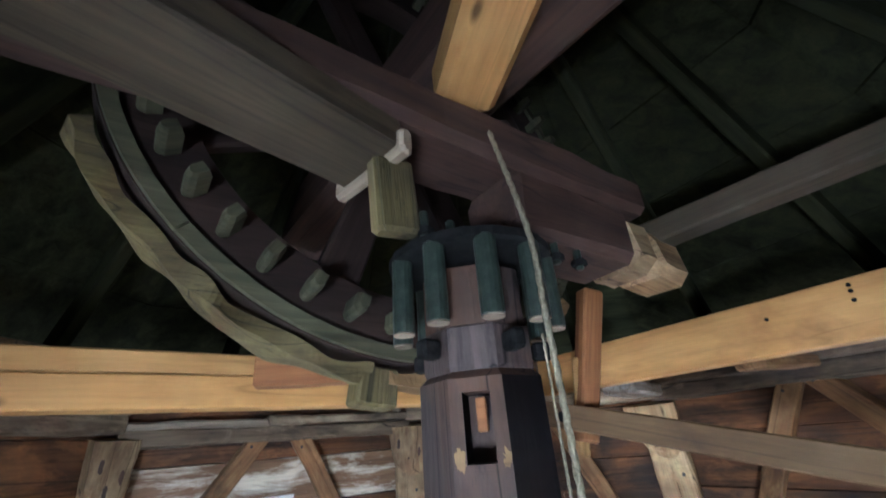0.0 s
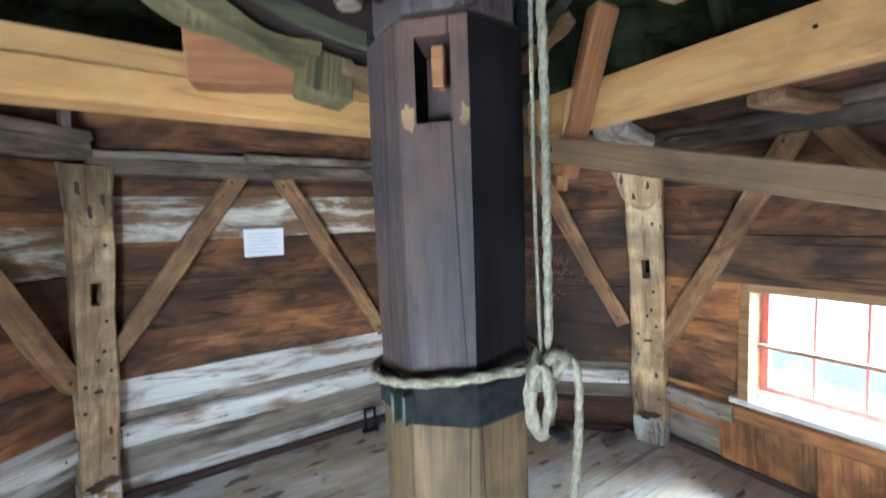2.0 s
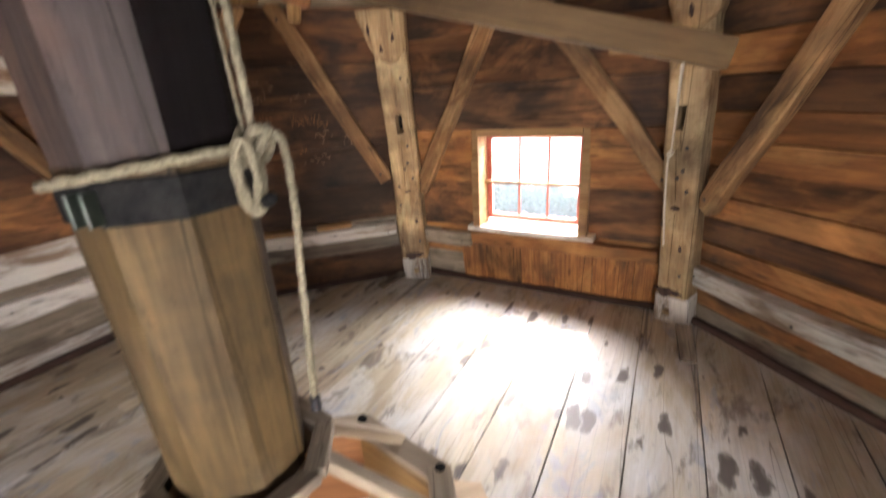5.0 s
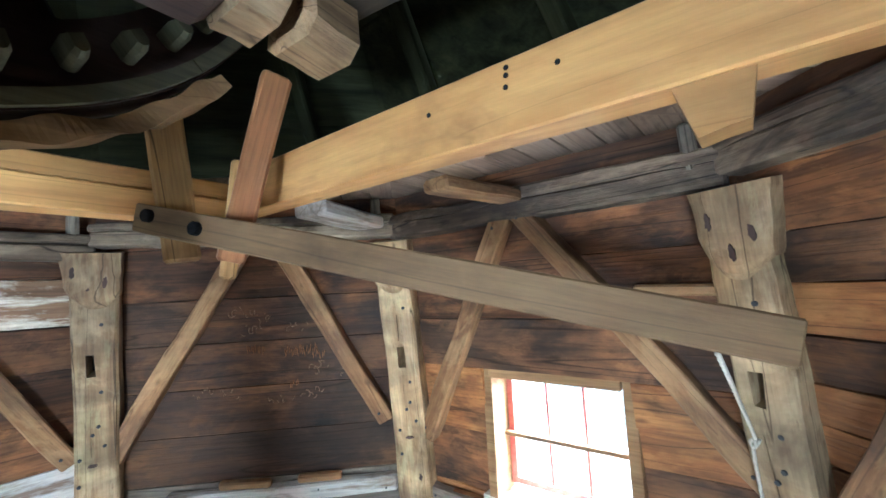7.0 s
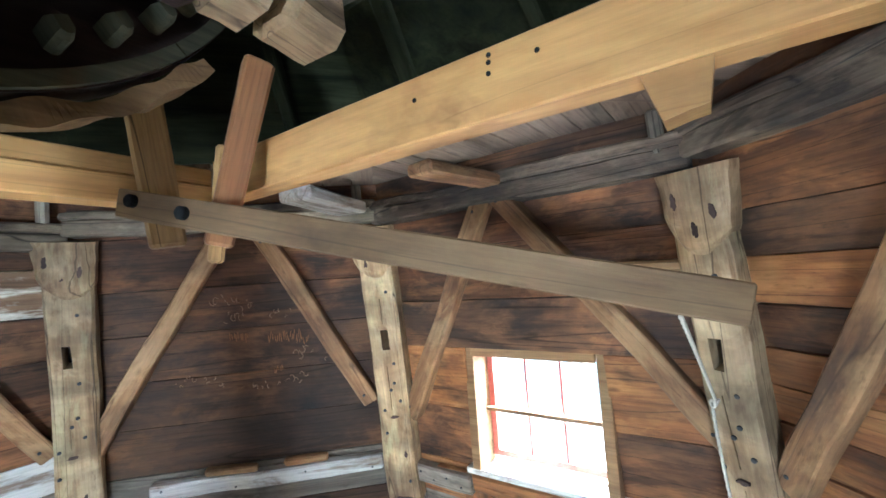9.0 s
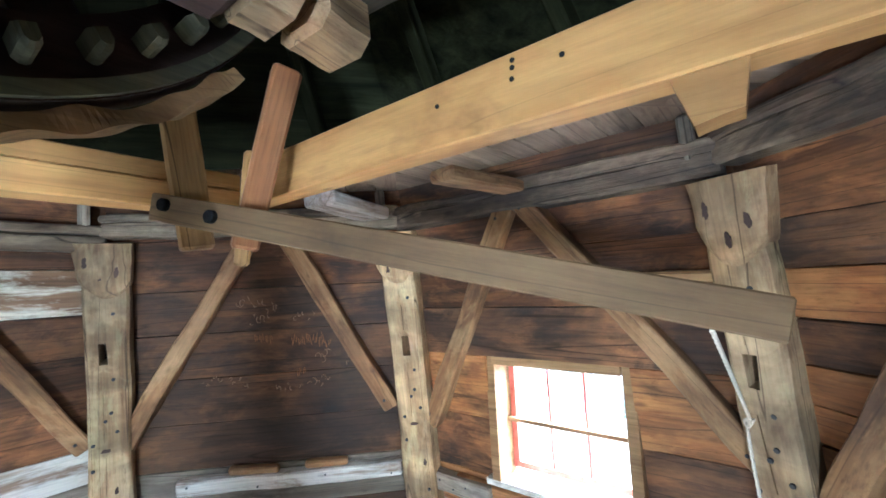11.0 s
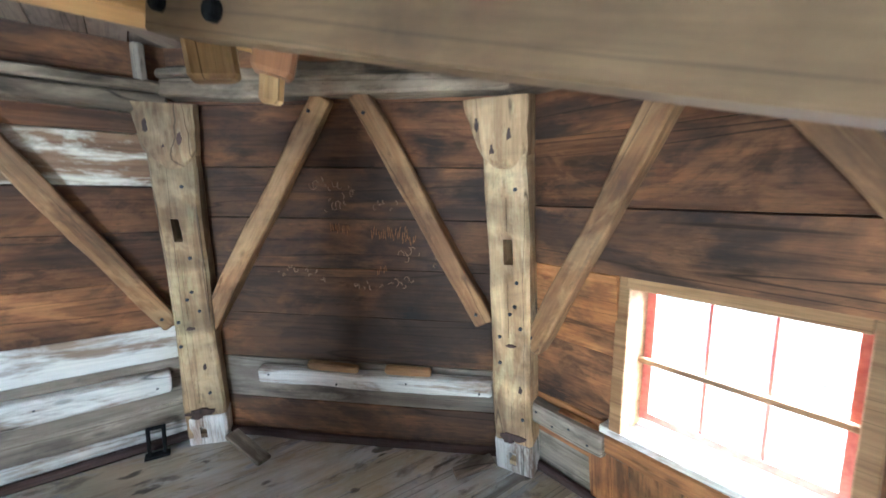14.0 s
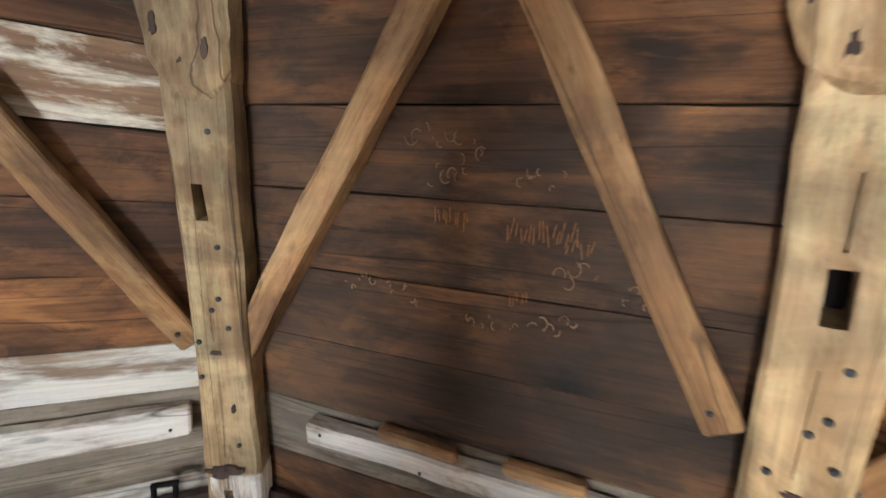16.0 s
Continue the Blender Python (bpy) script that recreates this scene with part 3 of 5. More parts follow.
edges = [-0.06 + 0.325 * k for k in range(-13, 14)]
random.seed(5)
for v0, v1 in zip(edges, edges[1:]):
    v0, v1 = v0 + 0.003, v1 - 0.003
    vs = [v0 + (v1 - v0) * f for f in (0, 0.25, 0.5, 0.75, 1)]
    outer = [cut_octagon(v, cu, cv, 2.99, 19 - FLOOR_A) for v in vs]
    if not all(outer):
        continue
    inner = [cut_octagon(v, hu, hv, HOLE[2], 22.5) for v in vs]
    runs = []
    if any(inner):
        mid = [i if i else (hu, hu) for i in inner]
        runs = [([o[0] for o in outer], [i[0] for i in mid]), ([i[1] for i in mid], [o[1] for o in outer])]
    else:
        runs = [([o[0] for o in outer], [o[1] for o in outer])]
    split = []
    for a, b in runs:
        if min(b) - max(a) > 2.6:
            c = random.uniform(max(a) + 1.0, min(b) - 1.0)
            split += [(a, [c - 0.001] * 5), ([c + 0.001] * 5, b)]
        else:
            split.append((a, b))
    for a, b in split:
        lift = random.uniform(-0.002, 0.002)
        outline = list(zip(a, vs)) + list(zip(b, vs))[::-1]
        part("floorboard", prism(outline, -0.045, lift), M_FLOOR, floor, "", fm)

# unseen sheet below the boards, added to stop light rising through their gaps
sub = bmesh.new()
ring_o = [sub.verts.new((cu + 3.0 * math.cos(radians(19 - FLOOR_A + 45 * k)), cv + 3.0 * math.sin(radians(19 - FLOOR_A + 45 * k)), -0.05)) for k in range(8)]
ring_i = [sub.verts.new((hu + (HOLE[2] + 0.005) * math.cos(radians(22.5 + 45 * (k - 1))), hv + (HOLE[2] + 0.005) * math.sin(radians(22.5 + 45 * (k - 1))), -0.05)) for k in range(8)]
for k in range(8):
    sub.faces.new((ring_o[k], ring_o[(k + 1) % 8], ring_i[(k + 1) % 8], ring_i[k]))
got = bmesh.ops.extrude_face_region(sub, geom=sub.faces[:])
bmesh.ops.translate(sub, verts=[v for v in got["geom"] if isinstance(v, bmesh.types.BMVert)], vec=(0, 0, -0.03))
part("subfloor", sub, M_GREY, floor, "unseen sheet under the floor, added to block light through the gaps", fm)

# cap above the tower: boards and rafters running up to the ridge
ROOF_R, ROOF_Z, APEX = 2.75, 2.56, 5.7
bm = bmesh.new()
for k in range(8):
    for j in range(7):
        f0, f1 = j / 7, (j + 1) / 7
        q = []
        for f, o in ((f0, 0.0), (f1, 0.02)):
            r, z = ROOF_R * (1 - f) + 0.05, ROOF_Z + (APEX - ROOF_Z) * f
            q.append([polar(19 + 45 * (k + e), r + o, z) for e in (0, 1)])
        vs = [bm.verts.new(p) for p in (q[0][0], q[0][1], q[1][1], q[1][0])]
        up = [bm.verts.new(v.co + Vector((0, 0, 0.05))) for v in vs]
        bm.faces.new(vs), bm.faces.new(up[::-1])
        for i in range(4):
            bm.faces.new((vs[i], up[i], up[(i + 1) % 4], vs[(i + 1) % 4]))
# unseen outer shell, added to keep sky light from leaking into the cap
slope_out = [(ROOF_R + 0.45, ROOF_Z - 0.45 * (APEX - ROOF_Z) / ROOF_R + 0.1), (0.03, APEX + 0.08)]
outer = loft([[tuple(polar(19 + 45 * k, r, z)) for k in range(8)] for r, z in slope_out + [(0.03, APEX + 0.16), (ROOF_R + 0.45, slope_out[0][1] + 0.08), slope_out[0]]], False)
tagged(part("roof", outer, M_SHINGLE), "grey shingled shell over the cap, unseen, added to shut out the sky", "roof", "", "structure")
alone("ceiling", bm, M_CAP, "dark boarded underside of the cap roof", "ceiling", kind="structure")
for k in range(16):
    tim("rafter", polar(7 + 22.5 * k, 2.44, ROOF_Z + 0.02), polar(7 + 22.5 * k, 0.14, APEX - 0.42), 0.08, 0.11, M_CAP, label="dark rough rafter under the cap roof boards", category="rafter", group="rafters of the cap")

# room below, seen through the hole
LZ = -2.3
tagged(part("floor_lower", prism([tuple(polar(19 + 45 * k, 3.3)[:2]) for k in range(8)], LZ - 0.1, LZ), M_FLOOR), "pale worn plank floor of the storey below", "floor", "", "structure")
for k in range(8):
    a = 41.5 + 45 * k
    h = 3.05 * math.tan(radians(22.5)) + 0.03
    bm = bmesh.new()
    # every other wall gets an unseen opening, added to light the lower room
    rects = [(-h, h, LZ, -0.06)] if k % 2 else [(-h, h, LZ, LZ + 0.8), (-h, -0.4, LZ + 0.8, LZ + 1.7), (0.4, h, LZ + 0.8, LZ + 1.7), (-h, h, LZ + 1.7, -0.06)]
    m = Matrix.Translation(polar(a, 3.05)) @ pose(0, 0, 0, 0, 0, a - 90)
    for x0, x1, z0, z1 in rects:
        b2 = bmesh.ops.create_cube(bm, size=1)["verts"]
        bmesh.ops.scale(bm, vec=(x1 - x0, 0.12, z1 - z0), verts=b2)
        bmesh.ops.translate(bm, vec=((x0 + x1) / 2, 0.06, (z0 + z1) / 2), verts=b2)
    tagged(part("wall_%d" % (9 + k), bm, M_PLASTER, None, "", m), "pale wall of the storey below", "wall", "", "structure")

# ground outside, and bushes beyond the window
alone("ground", prism([(-400, -400), (400, -400), (400, 400), (-400, 400)], -6.2, -6.0), M_GRASS, "pale gravel ground round the mill", "ground", kind="structure")


def bush(x, y, w, h, seed):
    """A broad low shrub: a few stems and a loose crown of leaves down to the ground."""
    rnd = random.Random(seed)
    base = Vector((x, y, -6.0))
    t = thing("bush", "broad pale green leafy bush on the bright ground", "bush", Matrix.Translation(base), "bushes outside")
    for k in range(4):
        a, lean = k * 1.6 + seed, 0.25 * w * (0.6 + 0.5 * rnd.random())
        rings = []
        for f, r in ((0, 0.07), (0.4, 0.05), (0.8, 0.02)):
            c = base + Vector((math.cos(a) * lean * f, math.sin(a) * lean * f, h * f))
            rings.append([(c.x + r * math.cos(q * 1.0472), c.y + r * math.sin(q * 1.0472), c.z) for q in range(6)])
        part("stem", loft(rings), M_BARK, t)
    bm = bmesh.new()
    lobes = [Vector((rnd.uniform(-0.36, 0.36) * w, rnd.uniform(-0.36, 0.36) * w, h * rnd.uniform(0.2, 0.7))) for _ in range(9)]
    for _ in range(2200):
        d = Vector((rnd.gauss(0, 1), rnd.gauss(0, 1), rnd.gauss(0, 0.8)))
        d = d.normalized() * (0.5 + 0.55 * rnd.random()) * (1 + 0.4 * noise.noise(d * 2 + Vector((seed, 0, 0))))
        c = rnd.choice(lobes) + Vector((d.x * 0.26 * w, d.y * 0.26 * w, d.z * 0.36 * h))
        c.z = abs(c.z - 0.1) + 0.1
        u = Vector((rnd.gauss(0, 1), rnd.gauss(0, 1), rnd.gauss(0, 1))).normalized() * 0.20
        v = u.orthogonal().normalized() * 0.13
        bm.faces.new([bm.verts.new(base + c + o) for o in (-u, v, u, -v)])
    part("crown", bm, M_LEAF, t)


for i, (a, d, w, h) in enumerate(((49.8, 24, 2.4, 1.7), (53.4, 24.5, 2.6, 2.3), (57.5, 26, 3.0, 2.2), (62, 27, 3.4, 2.7))):
    bush(CX + d * math.cos(radians(a)), CY + d * math.sin(radians(a)), w, h, i + 3)

# ---- posts, braces, plates and girts ----
POST_A = [19 + 45 * k for k in range(8)]
MORTISE = {109: 1.47, 64: 1.393, 154: 1.44, 19: 1.39}
# sides of each post and of its flared head, to the left and right of its axis as seen from the room
SIDES = {19: (0.085, 0.125, 0.115, 0.175), 64: (0.12, 0.112, 0.225, 0.12), 109: (0.10, 0.135, 0.16, 0.155), 154: (0.092, 0.1, 0.12, 0.1)}


def jowl_mesh(length, left, right, head_left, head_right, front, seed):
    """A flared post head along x: rounded lower lip, proud of the post, wider towards the top."""
    cols, rows = 14, 12
    grid = []
    for i in range(rows + 1):
        f = i / rows
        rise = front + 0.026 * min(1.0, (f * 7) ** 0.5)
        flare = f ** 0.65
        lo, hi = -(right + (head_right - right) * flare), left + (head_left - left) * flare
        ring = []
        for j in range(cols + 1):
            u = j / cols
            y = lo + (hi - lo) * u
            lip = -0.075 * (1 - (2 * u - 1) ** 2) * (1 - f)
            round_off = 0.03 * abs(2 * u - 1) ** 5
            d = noise.noise_vector(Vector((f * 4 + seed, u * 4, seed * 0.3))) * 0.009
            ring.append((f * length + lip + d.x * (1 - f), y + d.y, rise - round_off + d.z))
        ring += [(f * length, hi, -0.09), (f * length, lo, -0.09)]
        grid.append(ring)
    return loft(grid)


def mark(w, h, seed, rough=0.6, n=18):
    """A worn outline about the origin, h along x and w along y."""
    out = []
    for k in range(n):
        g = 1 + rough * noise.noise(Vector((k * 1.1, seed, w * 9)))
        out.append((h / 2 * g * math.cos(2 * math.pi * k / n), w / 2 * g * math.sin(2 * math.pi * k / n)))
    return out


for a in POST_A:
    mz = MORTISE.get(a, 1.4)
    left, right, head_left, head_right = SIDES.get(a, (0.11, 0.11, 0.16, 0.14))
    mid, wide = (left - right) / 2, left + right
    rad = Vector((math.cos(radians(a)), math.sin(radians(a)), 0))
    t = thing("post", "hewn pale brown corner post with mortise holes and pegs", "post", Matrix.Translation(polar(a, RP + 0.1)), "corner posts")
    p0 = polar(a, RP + 0.1, 0.0)
    p1 = polar(a, RP + 0.1 - LEAN_IN * 2.22, 2.22)
    m, length = span(p0, p1, -rad)
    mb = m @ pose(0, mid, 0)
    pk = 0.0 - mid                    # the mortise sits on the post's axis
    cuts = [(mz, mz + 0.14, pk - 0.024, pk + 0.026, 0.17), (0.10, 0.19, pk - 0.015, pk + 0.03, 0.06)]
    # drying cracks: a chain of thin slits down the face
    cy = pk + 0.004
    for x0, x1, dy in ((0.34, 0.52, 0.004), (0.55, 0.86, -0.002), (0.95, 1.28, 0.006), (mz + 0.18, mz + 0.36, 0.002)):
        cuts.append((x0, x1, cy + dy - 0.0022, cy + dy + 0.0022, 0.03))
    body = part("body", timber(length, wide, 0.2, a, wob=0.015, bev=0.016, step=0.09, pockets=cuts), M_POST, t, "", mb)
    # black block in place of the deep shade inside the mortise
    part("mortise_end", block(0.134, 0.044, 0.03, 0.002), M_DEEP_BLACK, t, "black plug put in for the mortise's deep shade", m @ pose(mz + 0.07, 0.001, -0.045))
    part("foot", timber(0.24, wide + 0.01, 0.21, a + 3, wob=0.008, bev=0.014, pockets=((0.07, 0.16, pk - 0.015, pk + 0.03, 0.05),)), M_WASHED, t, "whitewashed worn foot of the post", mb @ pose(0.0, 0, 0.004))
    for x, y, w, h in ((0.275, 0.0, 0.17, 0.05), (0.25, 0.03, 0.07, 0.05), (0.9, 0.0, 0.05, 0.02), (0.62, -0.05, 0.02, 0.05)):
        part("dark_mark", prism(mark(w, h, a + x), 0.085, 0.1035 if x > 0.5 else 0.1105), M_DARKBEAM, t, "dark worn mark on the post", m @ pose(x, y, 0))
    hx = 1.94 * length / 2.22
    head = part("jowl", jowl_mesh(length - hx, left, right, head_left, head_right, 0.098, a * 0.7), M_POST, t, "flared worn head of the post", m @ pose(hx, 0, 0))
    for u, x in ((0.25, 0.10), (0.55, 0.03), (0.8, 0.16)):
        y = -head_right + (head_left + head_right) * u * 0.9 + 0.01
        part("gouge", prism(mark(0.022, 0.07, a + u), 0.09, 0.1265), M_DARKBEAM, head, "dark gouge in the post head", m @ pose(hx + x, y, 0))
    for x, y in ((mz - 0.1, -0.045), (1.15, -0.03), (1.10, 0.0), (1.02, -0.06), (0.95, 0.065), (1.80, -0.05), (0.42, -0.06), (0.78, 0.07)):
        part("peg", rod(0.011, 0.012, 8, 0.002), M_TAPE, body, "", m @ pose(x, y, 0.096))

PLATE = {41.5: 2.28, 356.5: 2.31, 86.5: 2.29, 131.5: 2.21}
BRACES = {86.5: ((-0.943, 0.893, -0.065, 2.21), (0.805, 1.07, 0.185, 2.22)),
          131.5: ((-0.885, 1.13, -0.17, 2.178), (0.865, 0.98, 0.10, 2.18)),
          41.5: ((-0.885, 0.952, -0.10, 2.245), (0.915, 1.08, 0.0, 2.3))}
for k in range(8):
    a = 41.5 + 45 * k
    n = bay_pose(a).to_3x3() @ Vector((0, 0, 1))
    for x0, zb, x1, zt in BRACES.get(a, ((-0.83, 0.97, -0.08, 2.2), (0.90, 1.0, 0.2, 2.2))):
        b0, b1 = on_bay(a, x0, zb, 0.062), on_bay(a, x1, zt, 0.062)
        b0, b1 = b0 - (b1 - b0).normalized() * 0.09, b1 + (b1 - b0).normalized() * 0.05      # tenons into post and plate
        m, length = span(b0, b1, n)
        brace = thing("brace", "hewn diagonal brown brace between post and plate", "brace", m, "wall braces")
        body = part("body", timber(length, 0.112, 0.1, x0 * 9 + a, wob=0.014, bev=0.008), M_BRACE, brace, "", m)
        for d in (0.08, length - 0.1):
            part("peg", rod(0.010, 0.01, 8, 0.002), M_TAPE, body, "", m @ pose(d, 0.02, 0.047))
    # plate along the post heads
    h = half_width(2.25) - 0.03
    pz = PLATE.get(a, 2.29)
    tim("wall_plate", on_bay(a, -h, pz, 0.03), on_bay(a, h, pz, 0.03), 0.2, 0.10, M_BLACKENED if a in (41.5, 356.5) else M_OLD, label="weathered dark timber plate along the post heads", category="beam", group="wall plates", wob=0.016)

GIRTS = ((131.5, -0.98, 0.885, 0.50, 0.155, 0.08, M_WASHED, "whitewashed plank fixed along the wall"),
         (86.5, -0.655, 0.90, 0.53, 0.11, 0.09, M_WASHED, "rough pale girt along the sooty wall"),
         (41.5, -1.0, -0.5, 0.45, 0.13, 0.09, M_GREY, "rough pale girt beside the window sill"),
         (356.5, -1.0, 1.0, 0.40, 0.14, 0.09, M_WASHED, "pale rough plank along the warm brown wall"),
         (176.5, -0.98, 0.98, 0.50, 0.15, 0.07, M_WASHED, "whitewashed plank fixed along the wall"))
for a, x0, x1, z, h, d, mat, label in GIRTS:
    n = bay_pose(a).to_3x3() @ Vector((0, 0, 1))
    g0, g1 = on_bay(a, x0, z, d / 2 + 0.012), on_bay(a, x1, z, d / 2 + 0.012)
    m, length = span(g0, g1, n)
    girt = thing("girt", label, "plank", m, "wall girts")
    body = part("body", timber(length, h, d, a + z, wob=0.013, bev=0.012), mat, girt, "", m)
    for k in range(4):
        part("nail", rod(0.007, 0.008, 8, 0.001), M_TAPE, body, "", m @ pose(0.08 + (length - 0.16) * k / 3, 0.02 * (-1) ** k, d / 2))

# ---- window ----
def window(k, a, x0, x1, z0, z1, d):
    n = Vector((math.cos(radians(a)), math.sin(radians(a)), 0))
    x = Vector((n.y, -n.x, 0))
    m = Matrix((x, (0, 0, 1), -n)).transposed().to_4x4()
    m.translation = polar(a, d)
    t = thing("window_%d" % k, "small six-pane window with a red-painted sash", "window", m, kind="structure")

    def bar(name, xa, xb, za, zb, depth, off, mat, label="", under=None):
        bm = block(xb - xa, zb - za, depth, 0.004)
        return part(name, bm, mat, under or t, label, m @ Matrix.Translation(((xa + xb) / 2, (za + zb) / 2, off)))

    f = 0.04
    bm = bmesh.new()
    for xa, xb, za, zb, d2 in ((x0, x0 + f, z0, z1, 0.035), (x1 - f, x1, z0, z1, 0.035), (x0 + f, x1 - f, z0, z0 + f, 0.032), (x0 + f, x1 - f, z1 - f * 0.7, z1, 0.032)):
        vs = bmesh.ops.create_cube(bm, size=1)["verts"]
        bmesh.ops.scale(bm, vec=(xb - xa, zb - za, d2), verts=vs)
        bmesh.ops.translate(bm, vec=((xa + xb) / 2, (za + zb) / 2, 0), verts=vs)
    sash = part("sash", bm, M_SASH, t, "red-painted sash frame", m)
    w = (x1 - x0 - 2 * f) / 3
    for i in (1, 2):
        bar("muntin", x0 + f + w * i - 0.008, x0 + f + w * i + 0.008, z0 + f, z1 - f * 0.7, 0.022, 0, M_SASH, "", sash)
    zm = (z0 + z1) / 2
    for i in range(3):
        for za, zb in ((z0 + f, zm), (zm, z1 - f * 0.7)):
            p = bar("pane", x0 + f + w * i, x0 + f + w * (i + 1), za, zb, 0.004, -0.004, M_GLASS, "", sash)
            p.visible_shadow = False
    bar("stop_bar", x0 - 0.06, x1 + 0.055, zm - 0.042, zm - 0.014, 0.03, 0.05, M_TRIM, "pale wooden bar across the sash")
    # jambs, head and sill reach from the sash to the leaning wall
    for xa, xb in ((x0 - 0.066, x0 - 0.004), (x1 + 0.004, x1 + 0.066)):
        bar("jamb", xa, xb, z0 - 0.034, z1 + 0.06, 0.22, 0.085, M_TRIM)
    bar("head", x0 - 0.004, x1 + 0.004, z1 + 0.004, z1 + 0.06, 0.25, 0.1, M_TRIM)
    # the sill's pale colour stands in for the sun falling on it
    bar("sill", x0 - 0.12, x1 + 0.12, z0 - 0.075, z0 - 0.035, 0.27, 0.05, M_WASHED, "worn sill board, made pale for the sunlight on it")
    return t


window(1, 41.5, -0.39, 0.39, 0.61, 1.305, 2.735)
# windows 2 and 3 are unseen, placed to bring fill light into the room
window(2, 221.5, -0.35, 0.35, 0.63, 1.32, 2.74)
window(3, 266.5, -0.35, 0.35, 0.63, 1.32, 2.74)
p = polar(41.5, 3.3, 1.68)
sky_fill_lamp(p.x, p.y, p.z, polar(41.5, 1.5, 0.3), 1.1, 0.9, 78, (0.86, 0.935, 1.0))      # lamp for the open sky over the window seen
# fill lamps outside the two added windows
for a, power in ((221.5, 5), (266.5, 27)):
    p = polar(a, 2.95, 1.0)
    sky_fill_lamp(p.x, p.y, p.z, polar(a, -1.6, 1.65), 0.7, 0.7, power, (0.90, 0.95, 1.0))
# fill lamps at the added openings below, brightening the view through the hole
for k in (0, 2, 4, 6):
    p = polar(41.5 + 45 * k, 3.2, LZ + 1.25)
    sky_fill_lamp(p.x, p.y, p.z, polar(41.5 + 45 * k, 0.5, LZ + 0.6), 0.75, 0.85, 17, (0.95, 0.97, 1.0))

# ---- main shaft and lantern pinion ----
S_AXIS = pose(SX, SY, 0)


shaft = thing("main_shaft", "tall octagonal dark wooden shaft bound with iron, pinned gear on top", "mill shaft", S_AXIS)
# the shaft's grain runs along its own x, so its parts lie on their side and are stood up
STAND = S_AXIS @ pose(0, 0, 0, 0, -90, 0)


def stood(profile, turn=20.5, n=8):
    rings = []
    for r, z in profile:
        rings.append([(z, r * math.cos(radians(turn + 360 / n * k)), r * math.sin(radians(turn + 360 / n * k))) for k in range(n)])
    return loft(rings)


up_bm = stood([(0.168, 1.536), (0.172, 1.677), (0.174, 1.98), (0.173, 2.2), (0.15, 2.22), (0.15, 2.5)])
up_bm.faces.ensure_lookup_table()
slot = [f for f in up_bm.faces if abs(f.calc_center_median().x - 2.09) < 0.03]
slot = sorted(slot, key=lambda f: (STAND @ f.calc_center_median()).y)[:1]      # the face to the south
bmesh.ops.recalc_face_normals(up_bm, faces=up_bm.faces)
bmesh.ops.inset_individual(up_bm, faces=slot, thickness=0.046)
bmesh.ops.inset_individual(up_bm, faces=slot, thickness=0.001, depth=-0.1)
up_bm.normal_update()
# sides facing between south-east and east take the near-black material
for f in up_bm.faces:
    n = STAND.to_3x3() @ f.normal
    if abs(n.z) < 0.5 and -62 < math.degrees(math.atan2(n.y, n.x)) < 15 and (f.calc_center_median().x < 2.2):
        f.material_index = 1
upper = part("upper_shaft", up_bm, M_SHAFT_UP, shaft, "dark painted upper shaft with a sunk slot and near-black side", STAND)
upper.data.materials.append(M_DEEP_BLACK)
part("lower_shaft", stood([(0.165, 0.71), (0.168, 1.061), (0.17, 1.536)]), M_SHAFT, shaft, "brown worn octagonal shaft", STAND)
part("shaft_neck", stood([(0.126, 0.173), (0.128, 0.325), (0.13, 0.71)]), M_DARKBEAM, shaft, "dark narrowed neck of the shaft", STAND)
part("shaft_foot", stood([(0.125, -2.25), (0.125, 0.0), (0.127, 0.173)]), M_RAW, shaft, "yellow split wood at the shaft foot", STAND)
part("slot_wedge", block(0.024, 0.03, 0.075, 0.003), M_BROWN, shaft, "brown wooden wedge in the slot", S_AXIS @ pose(0, 0, 0, 0, 0, -2) @ pose(0.008, -0.138, 2.116))
hoop = part("iron_band", stood([(0.173, 1.432), (0.177, 1.437), (0.177, 1.510), (0.173, 1.515)]), M_IRON, shaft, "black iron band", STAND)
hoop_low = part("lower_band", stood([(0.134, 0.358), (0.138, 0.363), (0.138, 0.417), (0.134, 0.422)]), M_IRON, shaft, "black iron band with bolted lugs", STAND)
for a in (-40, 140):
    part("band_lug", block(0.05, 0.045, 0.06, 0.008), M_IRON, hoop_low, "", S_AXIS @ pose(0, 0, 0, 0, 0, a) @ pose(0.155, 0, 0.39))
for dx in (0.0, 0.03):
    part("band_lug", block(0.008, 0.03, 0.06, 0.002), M_PIN, hoop, "bright worn lug of the iron band", S_AXIS @ pose(0, 0, 0, 0, 0, -118) @ pose(0.188, dx - 0.014, 1.47, 0, 0, 90))
for x, z, w, h in ((-0.05, 2.025, 0.026, 0.046), (0.058, 2.02, 0.018, 0.036)):
    n = 26
    ring = []
    for k in range(n):
        g = 1 + 0.9 * noise.noise(Vector((k * 1.7, x * 40, 3.0)))
        ring.append((w / 2 * g * math.cos(2 * math.pi * k / n), h / 2 * g * math.sin(2 * math.pi * k / n)))
    part("split_patch", prism(ring, -0.006, 0.002), M_LEVER, shaft, "raw orange patch where the wood split off", S_AXIS @ pose(0, 0, 0, 0, 0, -2) @ pose(x, -0.159, z, 90, 0, 0))
neck = part("pinion_neck", stood([(0.155, 2.22), (0.158, 2.23), (0.158, 2.33), (0.15, 2.335)]), M_SHAFT_UP, shaft, "grey painted block collar under the pinion", STAND)
